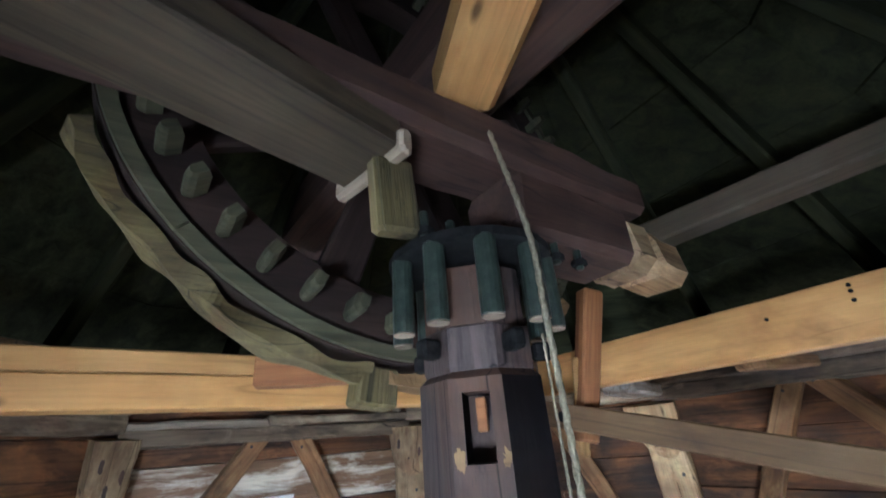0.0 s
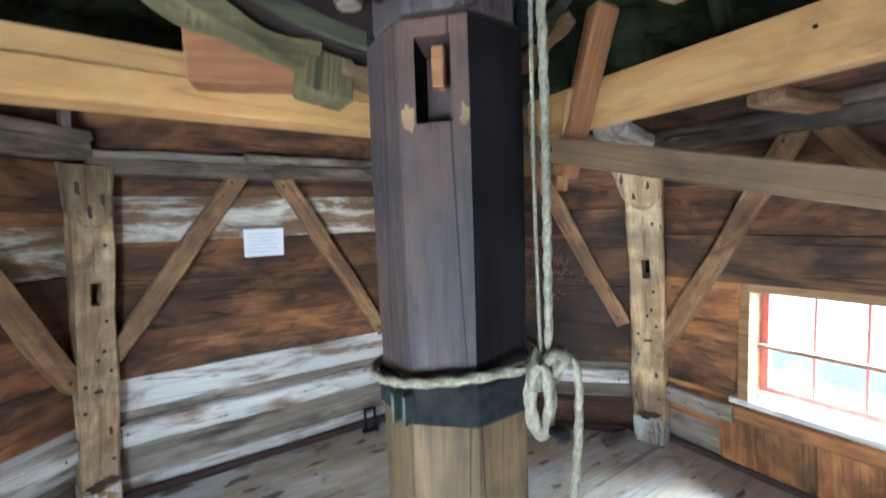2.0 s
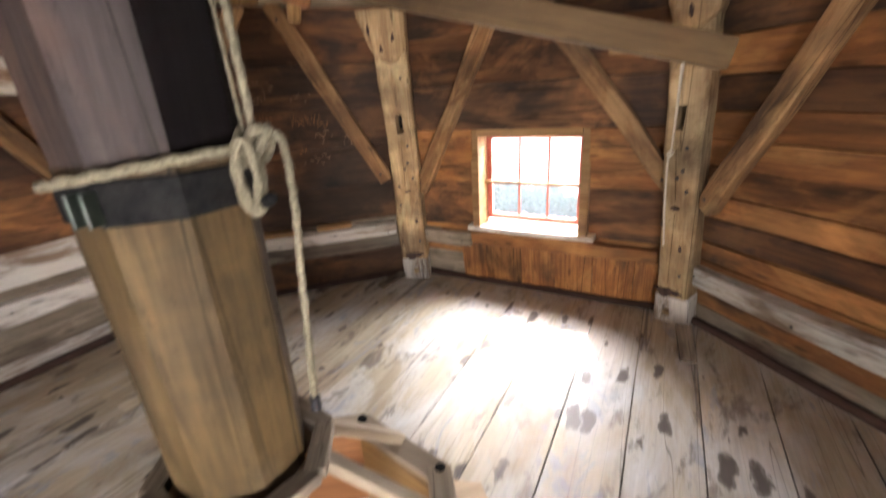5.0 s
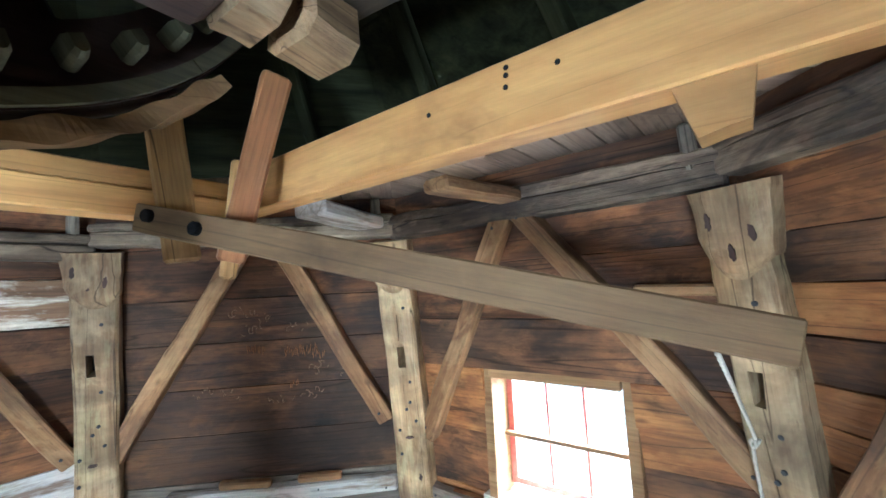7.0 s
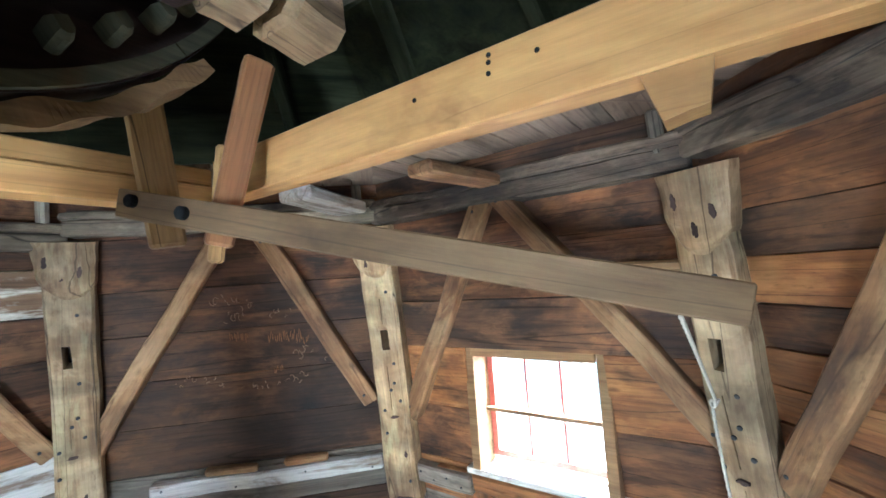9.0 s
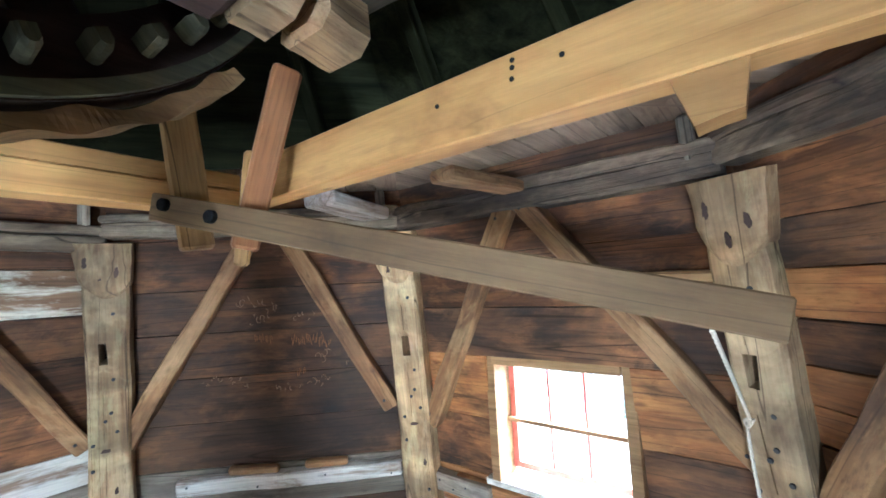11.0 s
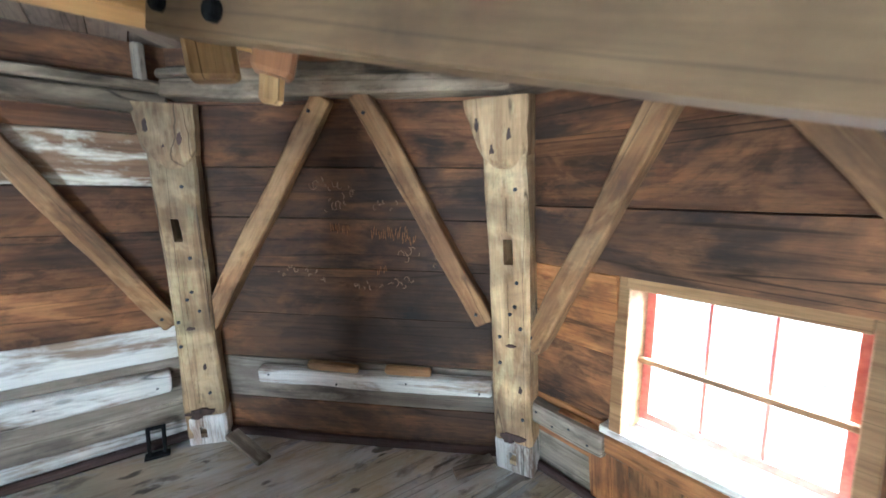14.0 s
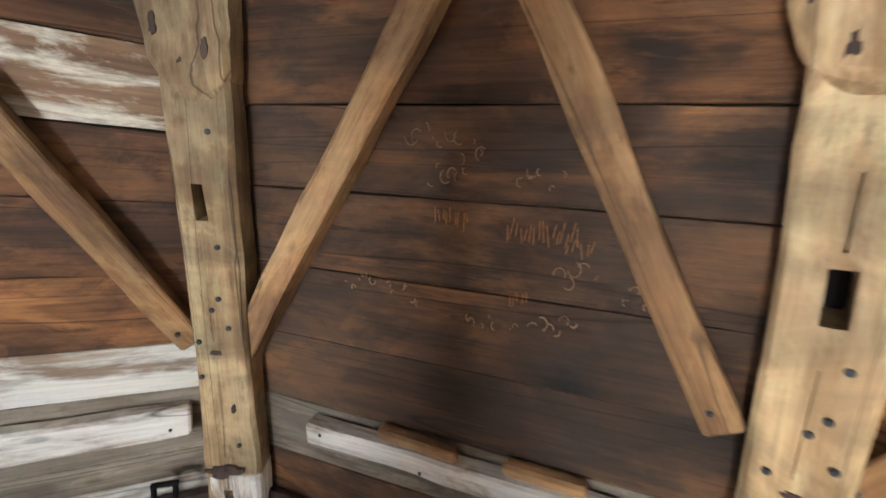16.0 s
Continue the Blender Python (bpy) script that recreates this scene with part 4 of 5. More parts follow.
crown = part("pinion_top", stood([(0.235, 2.535), (0.25, 2.54), (0.25, 2.565), (0.24, 2.57)], n=20), M_IRON, shaft, "dark upper pinion flange", STAND)
for k in range(10):
    a = radians(36 * k + 34)
    pin = part("pinion_pin", rod(0.03, 0.215, 16), M_PIN, crown, "", S_AXIS @ pose(0.222 * math.cos(a), 0.222 * math.sin(a), 2.33))
    part("pin_end", rod(0.029, 0.006, 16, 0.002), M_RAIL, pin, "pale worn end of the pin", S_AXIS @ pose(0.222 * math.cos(a), 0.222 * math.sin(a), 2.3255))
    if k % 2:
        part("pin_bracket", block(0.06, 0.04, 0.05, 0.008), M_IRON, neck, "", S_AXIS @ pose(0, 0, 0, 0, 0, math.degrees(a) + 17) @ pose(0.185, 0, 2.28))

# ---- brake wheel in the cap ----
WA, WR = -45.0, 1.186
WN = Vector((math.cos(radians(WA)), math.sin(radians(WA)), 0.045)).normalized()
WC = Vector((0.11, 1.385, 3.5))
wm = Matrix((Vector((WN.y, -WN.x, 0)).normalized(), (Vector((0, 0, 1)) - WN * WN.z).normalized(), WN)).transposed().to_4x4()   # x along the wheel, y up, z to the cogs
wm.translation = WC
wheel = thing("cog_gear", "large wooden cog wheel standing in the cap", "gear wheel", wm)


def annulus(r0, r1, z0, z1, n=64, a0=0.0, a1=360.0, wob=0.0):
    closed = abs(a1 - a0) > 359
    cnt = n if closed else n + 1
    rings = []
    for k in range(cnt):
        a = radians(a0 + (a1 - a0) * k / n)
        q = [noise.noise(Vector((a * 9, i * 3.3, 1.7))) * wob for i in range(4)]
        rings.append([((r + q[i]) * math.cos(a), (r + q[i]) * math.sin(a), z + q[(i + 1) % 4]) for i, (r, z) in enumerate(((r0, z0), (r1, z0), (r1, z1), (r0, z1)))])
    if closed:
        rings.append(rings[0])
        bm = loft(rings, False)
        bmesh.ops.remove_doubles(bm, verts=bm.verts, dist=1e-5)
        return bm
    return loft(rings)


rim = part("rim", annulus(WR - 0.24, WR - 0.002, -0.14, 0.0), M_WHEEL, wheel, "", wm)
for k in range(8):
    part("rim_edge", annulus(WR - 0.055, WR - 0.008, 0.001, 0.022, 10, 45 * k + 0.15, 45 * k + 44.85), M_COG, rim, "pale worn rim segment", wm)
for k in range(42):
    a = radians(8.57 * k + 3)
    prof = [(-0.045, -0.033), (0.02, -0.033), (0.042, -0.018), (0.048, 0.0), (0.042, 0.018), (0.02, 0.033), (-0.045, 0.033)]
    bm = loft([[(x * s, y * s, z) for x, y in prof] for s, z in ((0.72, -0.01), (0.72, 0.095), (0.52, 0.125))])
    part("cog", bm, M_COG, rim, "", wm @ pose((WR - 0.13) * math.cos(a), (WR - 0.13) * math.sin(a), 0, 0, 0, math.degrees(a)))
for k in range(4):
    m = wm @ pose(0, 0, -0.07, 0, 0, 45 * k + 20) @ pose(-(WR - 0.1), 0, 0)
    part("wheel_arm", timber(2 * (WR - 0.1), 0.16, 0.1 - 0.012 * k, k), M_WHEEL, wheel, "", m)
m, length = span(WC - WN * 1.55 + Vector((0, 0, 0.15)), WC + WN * 1.4 - Vector((0, 0, 0.14)))
alone("windshaft", timber(length, 0.4, 0.4, 3, bev=0.06), M_DARKBEAM, "thick dark timber windshaft carrying the brake wheel", "mill shaft", m)
# brake shoes hang round the lower rim
for a0, a1, mat, lab in ((-80.5, -24, M_GREASY, "rough mossy-looking curved brake shoe under the wheel"), (-139, -83.5, M_LEVER, "smooth brown curved brake shoe under the wheel")):
    shoe = thing("brake_shoe", lab, "brake shoe", wm, "brake shoes")
    part("shoe_body", annulus(WR + 0.02, WR + 0.075, -0.1, -0.01, 60, a0, a1, 0.03), mat, shoe, "", wm)
    e = radians(a0 if a0 > -100 else a1)
    part("shoe_end", block(0.13, 0.08, 0.1, 0.01), M_GREASY, shoe, "sawn block at the end of the shoe", wm @ pose((WR + 0.08) * math.cos(e), (WR + 0.08) * math.sin(e), -0.06, 0, 0, math.degrees(e)))

# ---- beams of the cap frame ----
UPZ = Vector((0, 0, 1))
NL = Vector((-0.69, 0.72, 0)) * 0.08
BL, J, BR = Vector((-1.695, 0.377, 0)), Vector((0.616, 2.617, 0)), Vector((2.392, 0.719, 0))
OUT = Vector((0.730, 0.683, 0)) * 0.055
right_beam = tim("cap_beam", J + OUT + UPZ * 2.388, BR + OUT + UPZ * 2.388, 0.11, 0.216, M_NEW, label="new yellow pine beam of the cap frame", category="beam", group="cap beams", wob=0.002, bev=0.006)
tim("cap_beam", BL + NL + UPZ * 2.305, J + NL + UPZ * 2.305, 0.16, 0.12, M_NEW, label="new yellow pine beam of the cap frame", category="beam", group="cap beams", wob=0.002, bev=0.006)
tim("cap_beam", BL + NL * 1.1 + UPZ * 2.41, J + NL * 1.1 + UPZ * 2.41, 0.155, 0.085, M_NEW, label="second new pine timber stacked on the cap beam", category="beam", group="cap beams", wob=0.002, bev=0.006)
bd = (BR - J).normalized()
for d, dz in ((1.561, 0.085), (1.559, 0.063), (1.556, 0.03), (1.706, 0.045), (1.283, 0.033)):
    p = J + bd * d + UPZ * (2.385 + dz) - OUT.normalized() * 0.004
    part("nail", rod(0.008, 0.02, 8, 0.002), M_IRON, right_beam, "", span(p, p + OUT)[0] @ pose(0, 0, 0, 0, 90, 0))
for a in POST_A:
    tim("curb_strut", polar(a + 2.2, 2.41, 2.3), polar(a + 2.2, 2.38, 2.5), 0.06, 0.05, M_GREY, up=(0.3, 0.9, 0), label="short weathered strut between plate and curb", category="strut", group="curb struts")
D = Vector((0.72, 0.69, 0))
SC = Vector((SX, SY, 0))
tim("sprattle_beam", SC - D * 1.75 + UPZ * 3.0, SC + D * 0.95 + UPZ * 3.0, 0.3, 0.18, M_DARKBEAM, label="heavy dark beam over the shaft head", category="beam", wob=0.015, bev=0.03)
tim("beam_block", SC + D * 0.12 + UPZ * 2.780, SC + D * 0.760 + UPZ * 2.770, 0.27, 0.25, M_DARKBEAM, label="dark bearing block under the heavy beam", category="beam", wob=0.02, bev=0.03)
tim("beam_tail", SC + D * 0.765 + UPZ * 2.770, SC + D * 0.910 + UPZ * 2.760, 0.26, 0.26, M_POST, label="pale chewed end of the bearing block", category="beam", wob=0.03, bev=0.05)
tim("beam_tail", SC + D * 0.960 + UPZ * 2.750, SC + D * 1.160 + UPZ * 2.730, 0.25, 0.24, M_POST, label="pale chewed end of the bearing block", category="beam", wob=0.03, bev=0.05)
NB = Vector((0.69, -0.72, 0))
LB, LD = Vector((0.13, 0.82, 0)), Vector((-0.55, -0.834, 0))
tim("light_beam", LB + LD * 1.5 + UPZ * 2.865, LB + UPZ * 2.86, 0.27, 0.10, M_DUSK, label="grey-brown beam with a raw pale end", category="beam", wob=0.006, bev=0.008)
tim("beam_chip", (-0.02, 0.935, 2.83), (0.26, 0.735, 2.83), 0.045, 0.085, M_SLAT, label="raw pale split piece at the beam end", category="block", wob=0.008)
tim("hanging_block", (0.20, 0.82, 2.58), (0.19, 0.80, 2.81), 0.13, 0.06, M_GREASY, up=(0.69, -0.72, 0), label="pale block hanging under the beam end", category="block", wob=0.006)
tim("bearing_iron", SC - D * 0.12 + UPZ * 2.61, SC + D * 0.25 + UPZ * 2.61, 0.12, 0.07, M_IRON, label="dark iron bearing plate over the pinion", category="bearing", wob=0.012)
bearing = thing("bearing_bolts", "iron bolts and nuts of the shaft bearing", "bolts", Matrix.Translation(SC + UPZ * 2.58))
for du, dn in ((-0.2, 0.06), (-0.1, 0.05), (0.05, 0.05), (0.3, 0.1), (0.42, 0.1)):
    q0 = SC + D * du + NB * dn + UPZ * 2.575
    part("bolt", rod(0.014, 0.09, 8), M_PIN, bearing, "", Matrix.Translation(q0))
    part("nut", rod(0.028, 0.025, 6), M_IRON, bearing, "", Matrix.Translation(q0 + UPZ * 0.012))
tim("top_beam", (0.41, 0.98, 3.20), (1.10, -0.55, 3.28), 0.22, 0.19, M_NEW, label="new pine beam laid across the cap frame", category="beam", group="cap beams", wob=0.002, bev=0.03)
tim("cap_tie", (1.12, 1.90, 2.895), (2.32, 0.99, 2.96), 0.15, 0.12, M_DUSK, label="grey sloping tie timber of the cap", category="beam", wob=0.006)
tim("beam_stub", (-0.53, 1.365, 2.39), (-0.14, 1.565, 2.40), 0.13, 0.18, M_BROWN, label="short sawn stub of timber on the cap beam", category="block", wob=0.006, bev=0.008)
tim("frame_block", (1.56, 2.07, 2.30), (2.0, 2.40, 2.315), 0.14, 0.06, M_BRACE, label="rough cross block under the pine beam", category="block", wob=0.008)
tim("frame_block", (1.02, 2.39, 2.272), (1.30, 2.85, 2.273), 0.18, 0.07, M_WASHED, label="whitewashed cross block under the pine beam", category="block", wob=0.008)
wm2 = Matrix((bd, UPZ, bd.cross(UPZ))).transposed().to_4x4()
wm2.translation = J + OUT * 1.0
alone("beam_wedge", prism([(1.945, 2.278), (2.095, 2.278), (2.078, 2.175), (2.04, 2.17), (1.984, 2.157)], -0.045, 0.045), M_NEW, "new pine wedge under the cap beam", "block", wm2)
# ring of curb boards on the wall plates
for k in range(8):
    a = 41.5 + 45 * k
    n = bay_pose(a).to_3x3() @ Vector((0, 0, 1))
    h = half_width(2.4) - 0.02
    cz = PLATE.get(a, 2.29) + 0.075
    tim("curb_plank", on_bay(a, -h, cz, 0.05), on_bay(a, -0.12, cz, 0.06), 0.15, 0.05, M_GREY if k == 2 else M_BLACKENED if k in (0, 7) else M_OLD, label="rough dark curb plank above the wall plate", category="plank", group="curb planks", wob=0.022)
    tim("curb_plank", on_bay(a, -0.14, cz + 0.01, 0.07), on_bay(a, h, cz + 0.01, 0.05), 0.16, 0.06, M_BLACKENED if k in (0, 7) else M_OLD, label="rough dark curb plank above the wall plate", category="plank", group="curb planks", wob=0.014)
    bm = bmesh.new()
    curb = thing("curb_%d" % (k + 1), "pale boards of the curb above the wall", "curb", bay_pose(a), kind="structure")
    x = -h
    while x < h - 0.02:
        w = 0.14 + 0.07 * random.random()
        w = min(w, h - x)
        p0, p1 = on_bay(a, x + w / 2, 2.5, -0.05), on_bay(a, x + w / 2, 2.5, 0.52)
        p0.z = p1.z = 2.53
        tim("curb_board", p0, p1, w - 0.006, 0.03, M_CURB, parent=curb, wob=0.003, bev=0.003)
        x += w

# ---- brake lever ----
lever = thing("brake_lever", "long brown brake lever bolted to the frame", "lever", Matrix.Translation((0.7, 2.08, 2.13)))
L0, L1 = Vector((0.40, 2.245, 2.215)), Vector((2.27, 1.27, 1.705))
ld = (L1 - L0).normalized()
lside = ld.cross(UPZ).normalized()
arm = part("arm", timber((L1 - L0).length, 0.07, 0.115, 2, wob=0.003, bev=0.006), M_LEVER, lever, "", span(L0, L1)[0])
for d, dz in ((0.09, 0.015), (0.335, 0.0)):
    p = L0 + ld * d + lside * 0.028 + UPZ * dz
    part("bolt", rod(0.026, 0.03, 12), M_IRON, arm, "black iron bolt", span(p, p + lside * 0.05)[0] @ pose(0, 0, 0, 0, 90, 0))
tim("brake_hanger", L0 + ld * 0.14 - lside * 0.07 + Vector((0, 0, -0.15)), (0.465, 2.25, 2.655), 0.13, 0.06, M_RAW, up=(0.4, -0.9, 0), label="pale wooden hanger between brake shoe and lever", category="post", taper=1.1)
tim("hanger_post", L0 + ld * 0.38 - lside * 0.075 + Vector((0, 0, -0.11)), (0.94, 2.14, 2.765), 0.10, 0.09, M_BROWN, up=(0.4, -0.9, 0), label="red-brown leaning post behind the lever", category="post", taper=1.15)
tim("hanger_plank", L0 + ld * 0.355 - lside * 0.085 + Vector((0, 0, -0.18)), L0 + ld * 0.42 - lside * 0.085 + Vector((0, 0, 0.30)), 0.06, 0.035, M_RAW, up=(0.4, -0.9, 0), label="narrow pale plank beside the leaning post", category="plank")

# ---- guard round the hole ----
RX, RY = 0.40, 0.985
guard = thing("shaft_guard", "octagonal wooden guard of slats round the floor hole", "guard", pose(RX, RY, 0))
for k in range(8):
    a0, a1 = 8.5 + 45 * k, 53.5 + 45 * k
    rail_mat = M_GREY if k != 4 else M_BROWN
    if k != 3:
        rail = tim("rail", polar(a0 - 1, 0.53, 0.385, RX, RY), polar(a1 + 1, 0.53, 0.385 + 0.012 * (k % 2), RX, RY), 0.085, 0.03, M_RAIL, parent=guard, wob=0.004, bev=0.004)
    else:
        rail = tim("rail", polar(a0 + 20, 0.54, 0.40, RX, RY), polar(a1 + 2, 0.565, 0.375, RX, RY), 0.08, 0.04, M_RAIL, parent=guard, wob=0.006, bev=0.015)
    b = a0 + 22.5
    tim("slat", polar(b, 0.505, 0.415, RX, RY), polar(b, 0.20, 0.70, SX, SY - 0.02), 0.046, 0.036, M_SLAT, parent=guard, wob=0.002, bev=0.004)
    tim("collar_piece", polar(a0 - 0.5, 0.215, 0.735, SX, SY - 0.02), polar(a1 + 0.5, 0.215, 0.735, SX, SY - 0.02), 0.055, 0.035, M_GREY, parent=guard, wob=0.003, bev=0.003)
    tim("collar_backing", polar(a0 + 21, 0.195, 0.702, SX, SY - 0.02), polar(a1 + 24, 0.195, 0.702, SX, SY - 0.02), 0.06, 0.028, M_PLY, parent=guard, wob=0.002, bev=0.003)
    part("rail_bolt", rod(0.02, 0.012, 10, 0.003), M_IRON, rail, "", Matrix.Translation(polar(a0, 0.53, 0.402, RX, RY)))
    if k not in (3, 6):
        tim("skirt_board", polar(a0, 0.505, 0.18, RX, RY), polar(a1, 0.505, 0.18, RX, RY), 0.02, 0.35, M_BROWN if k % 3 else M_RAW, parent=guard, wob=0.002, bev=0.002)
    tim("corner_stake", polar(a0, 0.52, 0.0, RX, RY), polar(a0, 0.525, 0.37, RX, RY), 0.03, 0.03, M_PLY, up=(1, 0, 0), parent=guard, wob=0.002, bev=0.003)
for outline, z, tilt, mat, lab in (
        ([(-0.38, 0.84), (-0.11, 0.49), (0.05, 0.61), (-0.21, 0.96)], 0.0, 0, M_PLY, "pale plywood offcut lying beside the floor hole"),
        ([(-0.47, 1.08), (-0.25, 1.06), (-0.17, 1.39), (-0.43, 1.48)], 0.0, 0, M_BROWN, "brown board offcut lying beside the floor hole"),
        ([(0.94, 0.89), (1.14, 0.89), (1.16, 1.25), (0.99, 1.35)], 0.0, 0, M_PLY, "pale board offcut lying beside the floor hole"),
        ([(0.14, 0.33), (0.51, 0.29), (0.53, 0.45), (0.14, 0.49)], 0.0, 0, M_PLY, "pale board offcut lying beside the floor hole")):
    alone("board_offcut", prism(outline, 0.004, 0.022), mat, lab, "board", group="offcuts round the hole")
tim("batten", (-0.545, 1.05, 0.02), (-0.12, 1.02, 0.31), 0.025, 0.02, M_PLY, label="thin pale batten leaning on the guard", category="batten")

# ---- things on the storey below ----
bench = thing("workbench", "orange-brown wooden bench on the floor below", "bench", pose(-0.40, 2.10, LZ))
tim("bench_top", (-1.00, 1.85, LZ + 0.75), (0.20, 2.60, LZ + 0.75), 0.5, 0.06, M_RAW, parent=bench)
for dx, dy in ((-0.90, 1.75), (-0.75, 2.20), (0.10, 2.35), (0.00, 2.70)):
    tim("leg", (dx, dy, LZ), (dx, dy, LZ + 0.72), 0.07, 0.07, M_BROWN, up=(1, 0, 0), parent=bench)
tim("loose_beam", (-0.65, 1.72, LZ + 0.85), (0.00, 2.30, LZ + 0.85), 0.14, 0.13, M_BROWN, label="brown beam lying on the bench below", category="beam")
tim("floor_beam", (-1.10, 0.85, LZ + 0.08), (0.70, 1.85, LZ + 0.08), 0.15, 0.16, M_DARKBEAM, label="dark beam lying on the floor below", category="beam")
for i in range(3):
    can = thing("paint_can", "white can with a violet lid on the floor below", "can", pose(-0.32 + 0.17 * i, 1.65 + 0.1 * i, LZ), "cans on the floor below")
    part("can_body", rod(0.075, 0.17, 20), M_PAPER, can, "", pose(-0.32 + 0.17 * i, 1.65 + 0.1 * i, LZ))
    part("lid", rod(0.065, 0.015, 20), M_VIOLET, can, "violet lid", pose(-0.32 + 0.17 * i, 1.65 + 0.1 * i, LZ + 0.171))
chair = thing("stool", "dark wooden stool on the floor below", "stool", pose(1.10, 2.00, LZ))
part("seat", rod(0.17, 0.035, 20), M_BRACE, chair, "", pose(1.10, 2.00, LZ + 0.45))
for k in range(3):
    tim("leg", polar(120 * k, 0.18, LZ, 1.1, 2.0), polar(120 * k, 0.1, LZ + 0.449, 1.1, 2.0), 0.03, 0.03, M_BRACE, up=(1, 0.3, 0), parent=chair)

# ---- ropes ----
def rope(points, r=0.012):
    """A laid rope along a smooth line of points."""
    pts = [Vector(p) for p in points]
    path = []
    for i in range(len(pts) - 1):
        a, b, c, d = pts[max(i - 1, 0)], pts[i], pts[i + 1], pts[min(i + 2, len(pts) - 1)]
        steps = max(3, int((c - b).length / 0.008))
        for k in range(steps):
            t = k / steps
            path.append(0.5 * (2 * b + (c - a) * t + (2 * a - 5 * b + 4 * c - d) * t * t + (3 * b - a - 3 * c + d) * t ** 3))
    path.append(pts[-1])
    rings, side, run = [], None, 0.0
    for i, p in enumerate(path):
        d = (path[min(i + 1, len(path) - 1)] - path[max(i - 1, 0)]).normalized()
        side = d.orthogonal().normalized() if side is None else (side - d * side.dot(d)).normalized()
        other = d.cross(side)
        run += (p - path[i - 1]).length if i else 0
        ring = []
        for k in range(12):
            a = 2 * math.pi * k / 12
            rr = r * (1 + 0.24 * math.cos(3 * a - run / r * 1.0))
            ring.append(p + (side * math.cos(a) + other * math.sin(a)) * rr)
        rings.append(ring)
    return loft(rings)


KN = Vector((0.565, 0.91, 1.55))
coil = thing("rope", "pale hemp rope tied round the shaft, end hanging loose", "rope", Matrix.Translation(KN))
part("standing_rope", rope([KN, (0.563, 0.885, 1.98), (0.553, 0.835, 2.32), (0.548, 0.85, 2.56), (0.49, 0.92, 2.96)], 0.0076), M_ROPE, coil, "", None, True)
part("thin_string", rope([(0.55, 0.905, 1.545), (0.543, 0.895, 1.88), (0.54, 0.86, 2.28)], 0.0035), M_ROPE, coil, "thin pale string beside the rope", None, True)
band = [(SX + 0.19 * math.cos(radians(a)), SY + 0.19 * math.sin(radians(a)), 1.52 + 0.025 * math.cos(radians(a + 30))) for a in range(-30, 301, 20)]
part("shaft_turn", rope([KN] + band + [KN], 0.009), M_ROPE, coil, "", None, True)
part("hanging_end", rope([KN + Vector((0, 0, 0.03)), KN + Vector((0.045, -0.015, 0.01)), KN + Vector((0.05, -0.02, -0.1)), (0.60, 0.88, 1.265), (0.58, 0.85, 1.0)], 0.0075), M_ROPE, coil, "", None, True)
part("tape", rod(0.0125, 0.04, 10), M_TAPE, coil, "black taped rope end", pose(0.58, 0.85, 0.965))
for k, (w, h, dz) in enumerate(((0.042, 0.14, -0.085), (0.03, 0.12, -0.075))):
    lp = [KN + Vector((-0.02 + w / 2 * math.sin(2 * math.pi * i / 12), -0.03 - 0.016 * k, dz + h / 2 * math.cos(2 * math.pi * i / 12) + 0.03)) for i in range(13)]
    part("loop", rope(lp, 0.0085), M_ROPE, coil, "", None, True)
kn = [KN + Vector((0.028 * math.cos(i * 1.1), -0.012 + 0.026 * math.sin(i * 1.7), 0.03 * math.sin(i * 1.3 + 0.5))) for i in range(16)]
part("knot", rope(kn, 0.0098), M_ROPE, coil, "", None, True)
part("toggle", rod(0.011, 0.05, 10), M_IRON, coil, "small iron ring pin in the knot", pose(KN.x + 0.0, KN.y - 0.06, KN.z - 0.10, 70, 0, 20))
cord = thing("cord", "thin white cord tied from the lever to the post", "cord", Matrix.Translation(L1))
LE = L1 - ld * 0.17 - UPZ * 0.06
part("cord_line", rope([LE, (2.735, 1.875, 1.23), (2.73, 1.885, 1.18), (2.77, 1.9, 0.9), (2.82, 1.91, 0.62)], 0.006), M_CORD, cord, "", None, True)
part("cord_knot", rope([Vector((2.735, 1.875, 1.22)) + Vector((0.014 * math.cos(i), 0.014 * math.sin(i * 1.4), 0.016 * math.sin(i * 1.9))) for i in range(12)], 0.006), M_CORD, cord, "", None, True)

# ---- small things on the walls and floor ----
note = thing("notice", "white paper notice pinned on the plank wall", "notice", bay_pose(131.5) @ pose(-0.018, 1.724 * SLOPE, 0.03))
nm = bay_pose(131.5) @ pose(-0.018, 1.724 * SLOPE, 0.03)
part("sheet", block(0.265, 0.2, 0.002, 0), M_PAPER, note, "", nm)
for r in range(6):
    part("text_line", block(0.2 - 0.05 * (r % 3 == 2), 0.004, 0.001, 0), M_INK, note, "faint line of unreadable print", nm @ pose(-0.01 - 0.02 * (r % 3 == 2), 0.065 - 0.026 * r, 0.0025))
wall2 = bpy.data.objects["wall_2"]
rnd = random.Random(11)


def stroke(rad, bend, a0, thick):
    """A thin curved stroke about the origin."""
    ins, outs = [], []
    for k in range(9):
        a = radians(a0 + bend * k / 8)
        ins.append(((rad - thick) * math.cos(a), (rad - thick) * 1.3 * math.sin(a)))
        outs.append(((rad + thick) * math.cos(a), (rad + thick) * 1.3 * math.sin(a)))
    return ins + outs[::-1]


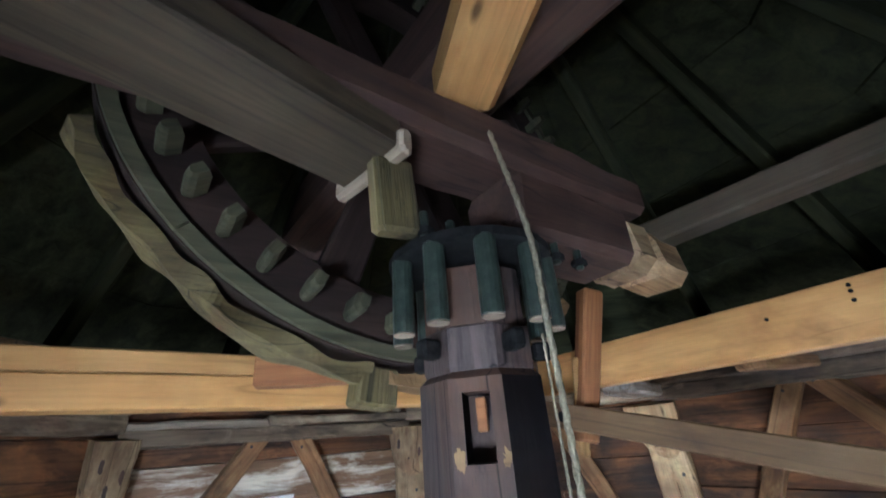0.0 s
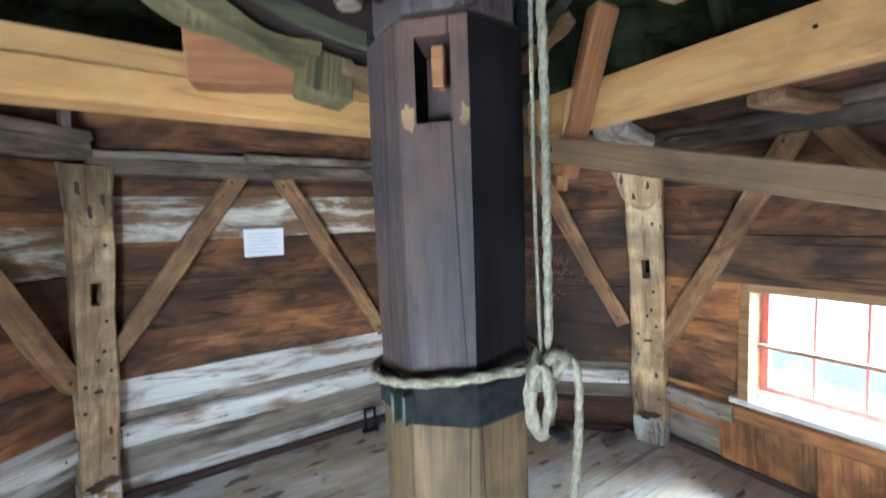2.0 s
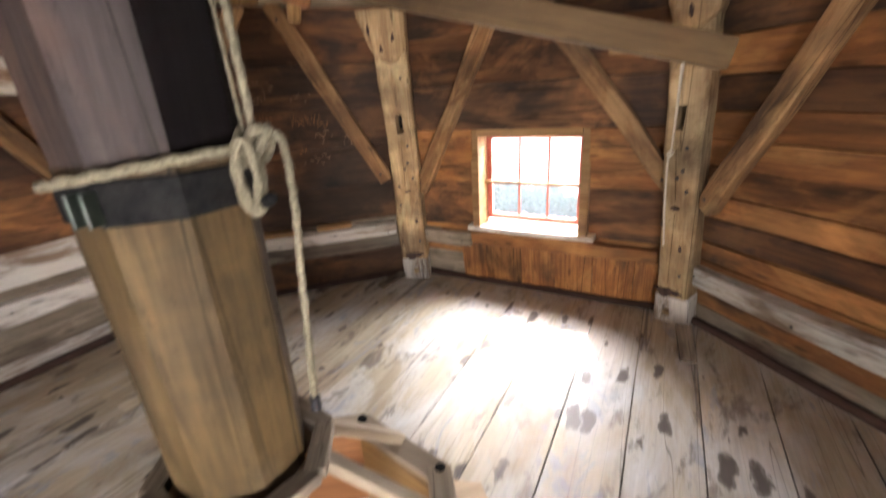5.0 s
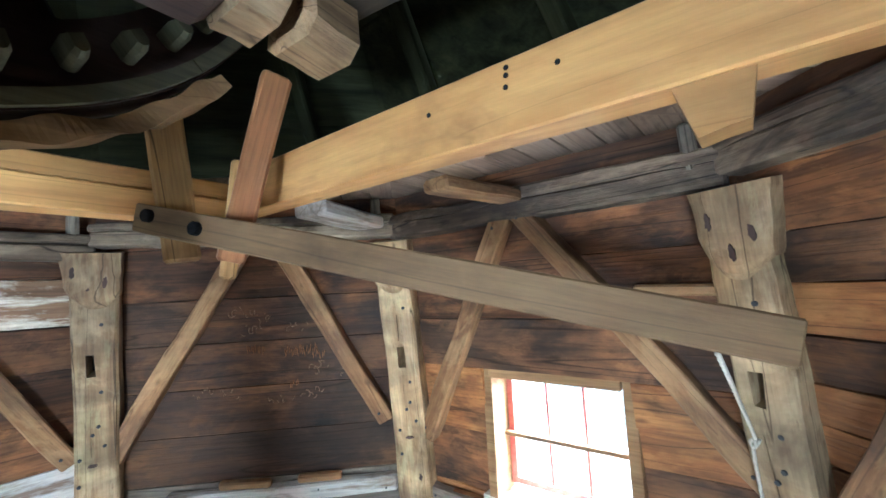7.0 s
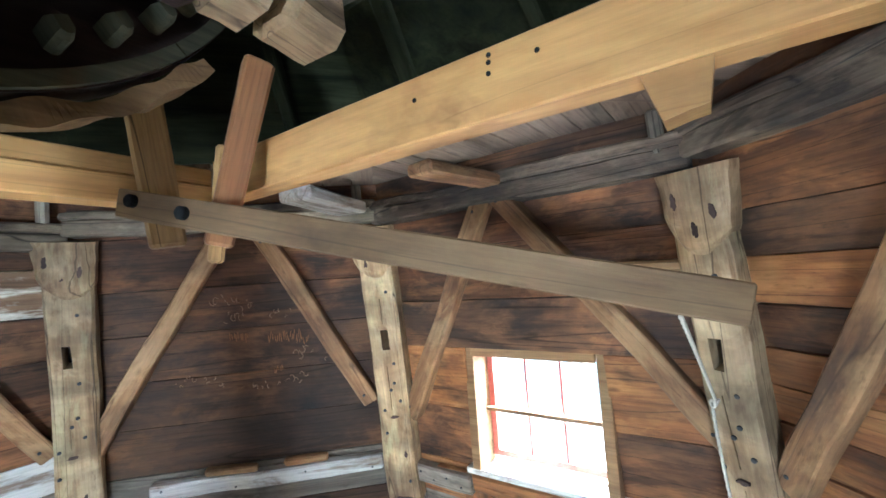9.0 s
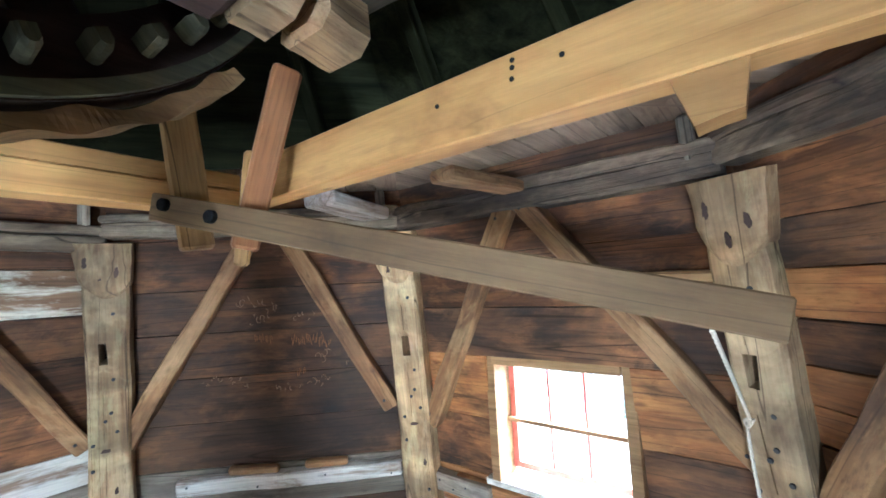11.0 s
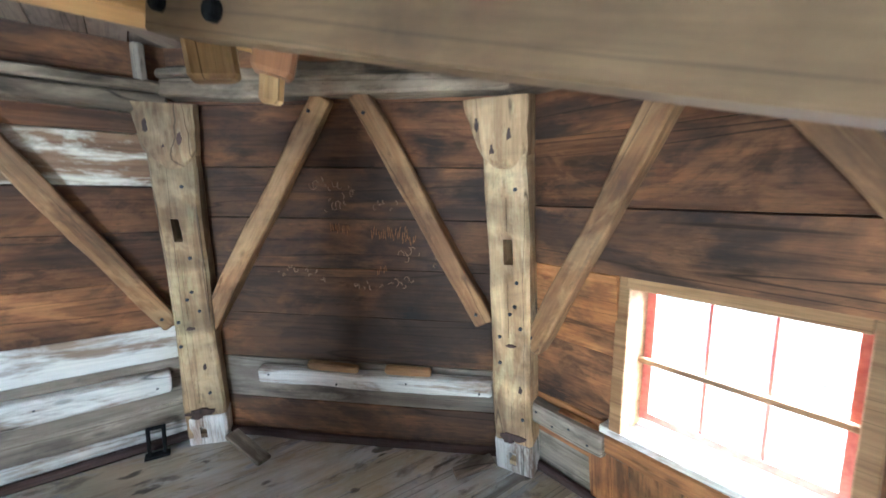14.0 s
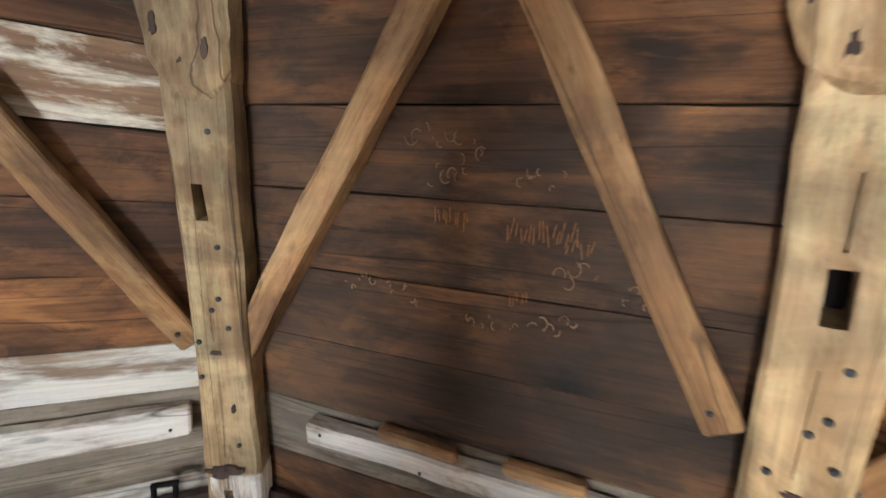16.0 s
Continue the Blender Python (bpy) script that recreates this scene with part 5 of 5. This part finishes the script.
# letters too faint to read, in loose rows
for cx, cz, n_marks, size, wide in ((-0.10, 1.78, 6, 0.05, 0.08), (0.03, 1.745, 5, 0.035, 0.06), (-0.03, 1.675, 6, 0.035, 0.07), (0.25, 1.655, 6, 0.03, 0.08), (-0.39, 1.245, 6, 0.03, 0.06), (-0.21, 1.23, 6, 0.028, 0.08), (0.12, 1.165, 7, 0.03, 0.1), (0.33, 1.2, 6, 0.05, 0.07), (0.39, 1.37, 5, 0.04, 0.06), (0.56, 1.335, 3, 0.03, 0.04)):
    for i in range(n_marks):
        x, z = cx - wide + 2 * wide * (i + rnd.random()) / n_marks, cz + rnd.uniform(-0.035, 0.035)
        part("chalk_mark", prism(stroke(size * rnd.uniform(0.18, 0.5), rnd.uniform(60, 250), rnd.uniform(0, 360), rnd.uniform(0.0007, 0.0014)), -0.006, 0.0), M_CHALK, wall2, "", bay_pose(86.5) @ pose(x, z * SLOPE, 0.0235))
# hatched scratches through the soot
for cx, cz, n_marks, tall in ((-0.02, 1.52, 9, 0.06), (0.28, 1.50, 16, 0.07), (0.40, 1.47, 6, 0.05), (0.22, 1.27, 5, 0.04)):
    for i in range(n_marks):
        h, x = tall * rnd.uniform(0.5, 1.1), cx + (i - n_marks / 2) * 0.014 + rnd.uniform(-0.004, 0.004)
        part("scratch", prism([(-0.0013, -h / 2), (0.0016, -h / 2.1), (0.002, h / 2.2), (-0.001, h / 2)], -0.006, 0.0), M_RUST, wall2, "", bay_pose(86.5) @ pose(x, (cz + rnd.uniform(-0.015, 0.015)) * SLOPE, 0.0235, 0, 0, rnd.uniform(-12, 12)))
for a, x, z, w, mat in ((86.5, -0.14, 0.614, 0.34, M_BRACE), (41.5, 0.745, 1.83, 0.42, M_BRACE), (86.5, 0.36, 0.612, 0.3, M_BRACE)):
    n = bay_pose(a).to_3x3() @ Vector((0, 0, 1))
    tim("ledge_scrap", on_bay(a, x - w / 2, z, 0.05), on_bay(a, x + w / 2, z - 0.01, 0.05), 0.055, 0.06, mat, up=n, label="short rough scrap of wood nailed along the wall", category="plank", group="nailed scraps", wob=0.014, bev=0.012)
for p0, p1 in (((-0.31, 3.58, 0.12), (-0.02, 3.46, 0.02)), ((1.2, 3.42, 0.02), (1.44, 3.5, 0.08)), ((2.88, 1.72, 0.1), (2.68, 1.5, 0.02))):
    tim("wedge_board", p0, p1, 0.1, 0.03, M_GREY, label="grey broken board lying at a post foot", category="board", group="broken boards", wob=0.008, bev=0.006)
iron = thing("iron_clamp", "black iron clamp standing on the floor by the post", "clamp", pose(-0.75, 3.46, 0))
for dx in (0.0, 0.07):
    part("prong", rod(0.012, 0.2, 10), M_IRON, iron, "", pose(-0.79 + dx, 3.45 + dx * 0.7, 0.0))
part("bridge", block(0.11, 0.024, 0.022, 0.004), M_IRON, iron, "", pose(-0.755, 3.475, 0.2, 0, 0, 35))
part("base", block(0.14, 0.07, 0.02, 0.004), M_IRON, iron, "", pose(-0.755, 3.475, 0.011, 0, 0, 35))
# base strips where walls meet the floor
for k in range(8):
    a = 41.5 + 45 * k
    tagged(tim("baseboard", on_bay(a, -half_width(0) + 0.12, 0.03, 0.045), on_bay(a, half_width(0) - 0.12, 0.03, 0.045), 0.05, 0.055, M_DARKBEAM, label="rough dark strip along the foot of the wall", category="baseboard", group="base strips", wob=0.01), kind="structure")
# upright boards under the window sill
under = thing("under_window_panel", "warm brown upright boards under the window sill", "panel", bay_pose(41.5) @ pose(0, 0.2, 0.02))
x = -0.62
while x < 0.95:
    w = 0.2 + 0.12 * rnd.random()
    p0, p1 = on_bay(41.5, x + w / 2, 0.05, 0.032), on_bay(41.5, x + w / 2, 0.40, 0.032)
    tim("panel_board", p0, p1, w - 0.002, 0.02, M_WARM_LIT, up=bay_pose(41.5).to_3x3() @ Vector((0, 0, 1)), parent=under, wob=0.003, bev=0.003)
    x += w
tim("ledger", on_bay(41.5, -0.80, 0.46, 0.045), on_bay(41.5, 0.95, 0.46, 0.045), 0.115, 0.05, M_WARM_LIT, up=bay_pose(41.5).to_3x3() @ Vector((0, 0, 1)), label="rough orange-brown plank under the window sill", category="plank", wob=0.01, bev=0.012)
red = thing("red_bin", "bright red plastic bin on the floor", "bin", pose(-2.09, 1.48, 0))
rings = [[(s * x * 0.5, s * y * 0.36, z) for x, y in ((-0.9, -1), (0.9, -1), (1, -0.9), (1, 0.9), (0.9, 1), (-0.9, 1), (-1, 0.9), (-1, -0.9))] for s, z in ((0.42, 0), (0.5, 0.26), (0.54, 0.27), (0.54, 0.29), (0.49, 0.29), (0.41, 0.02))]
part("tub", loft(rings), M_RED, red, "", pose(-2.09, 1.48, 0, 0, 0, 75))
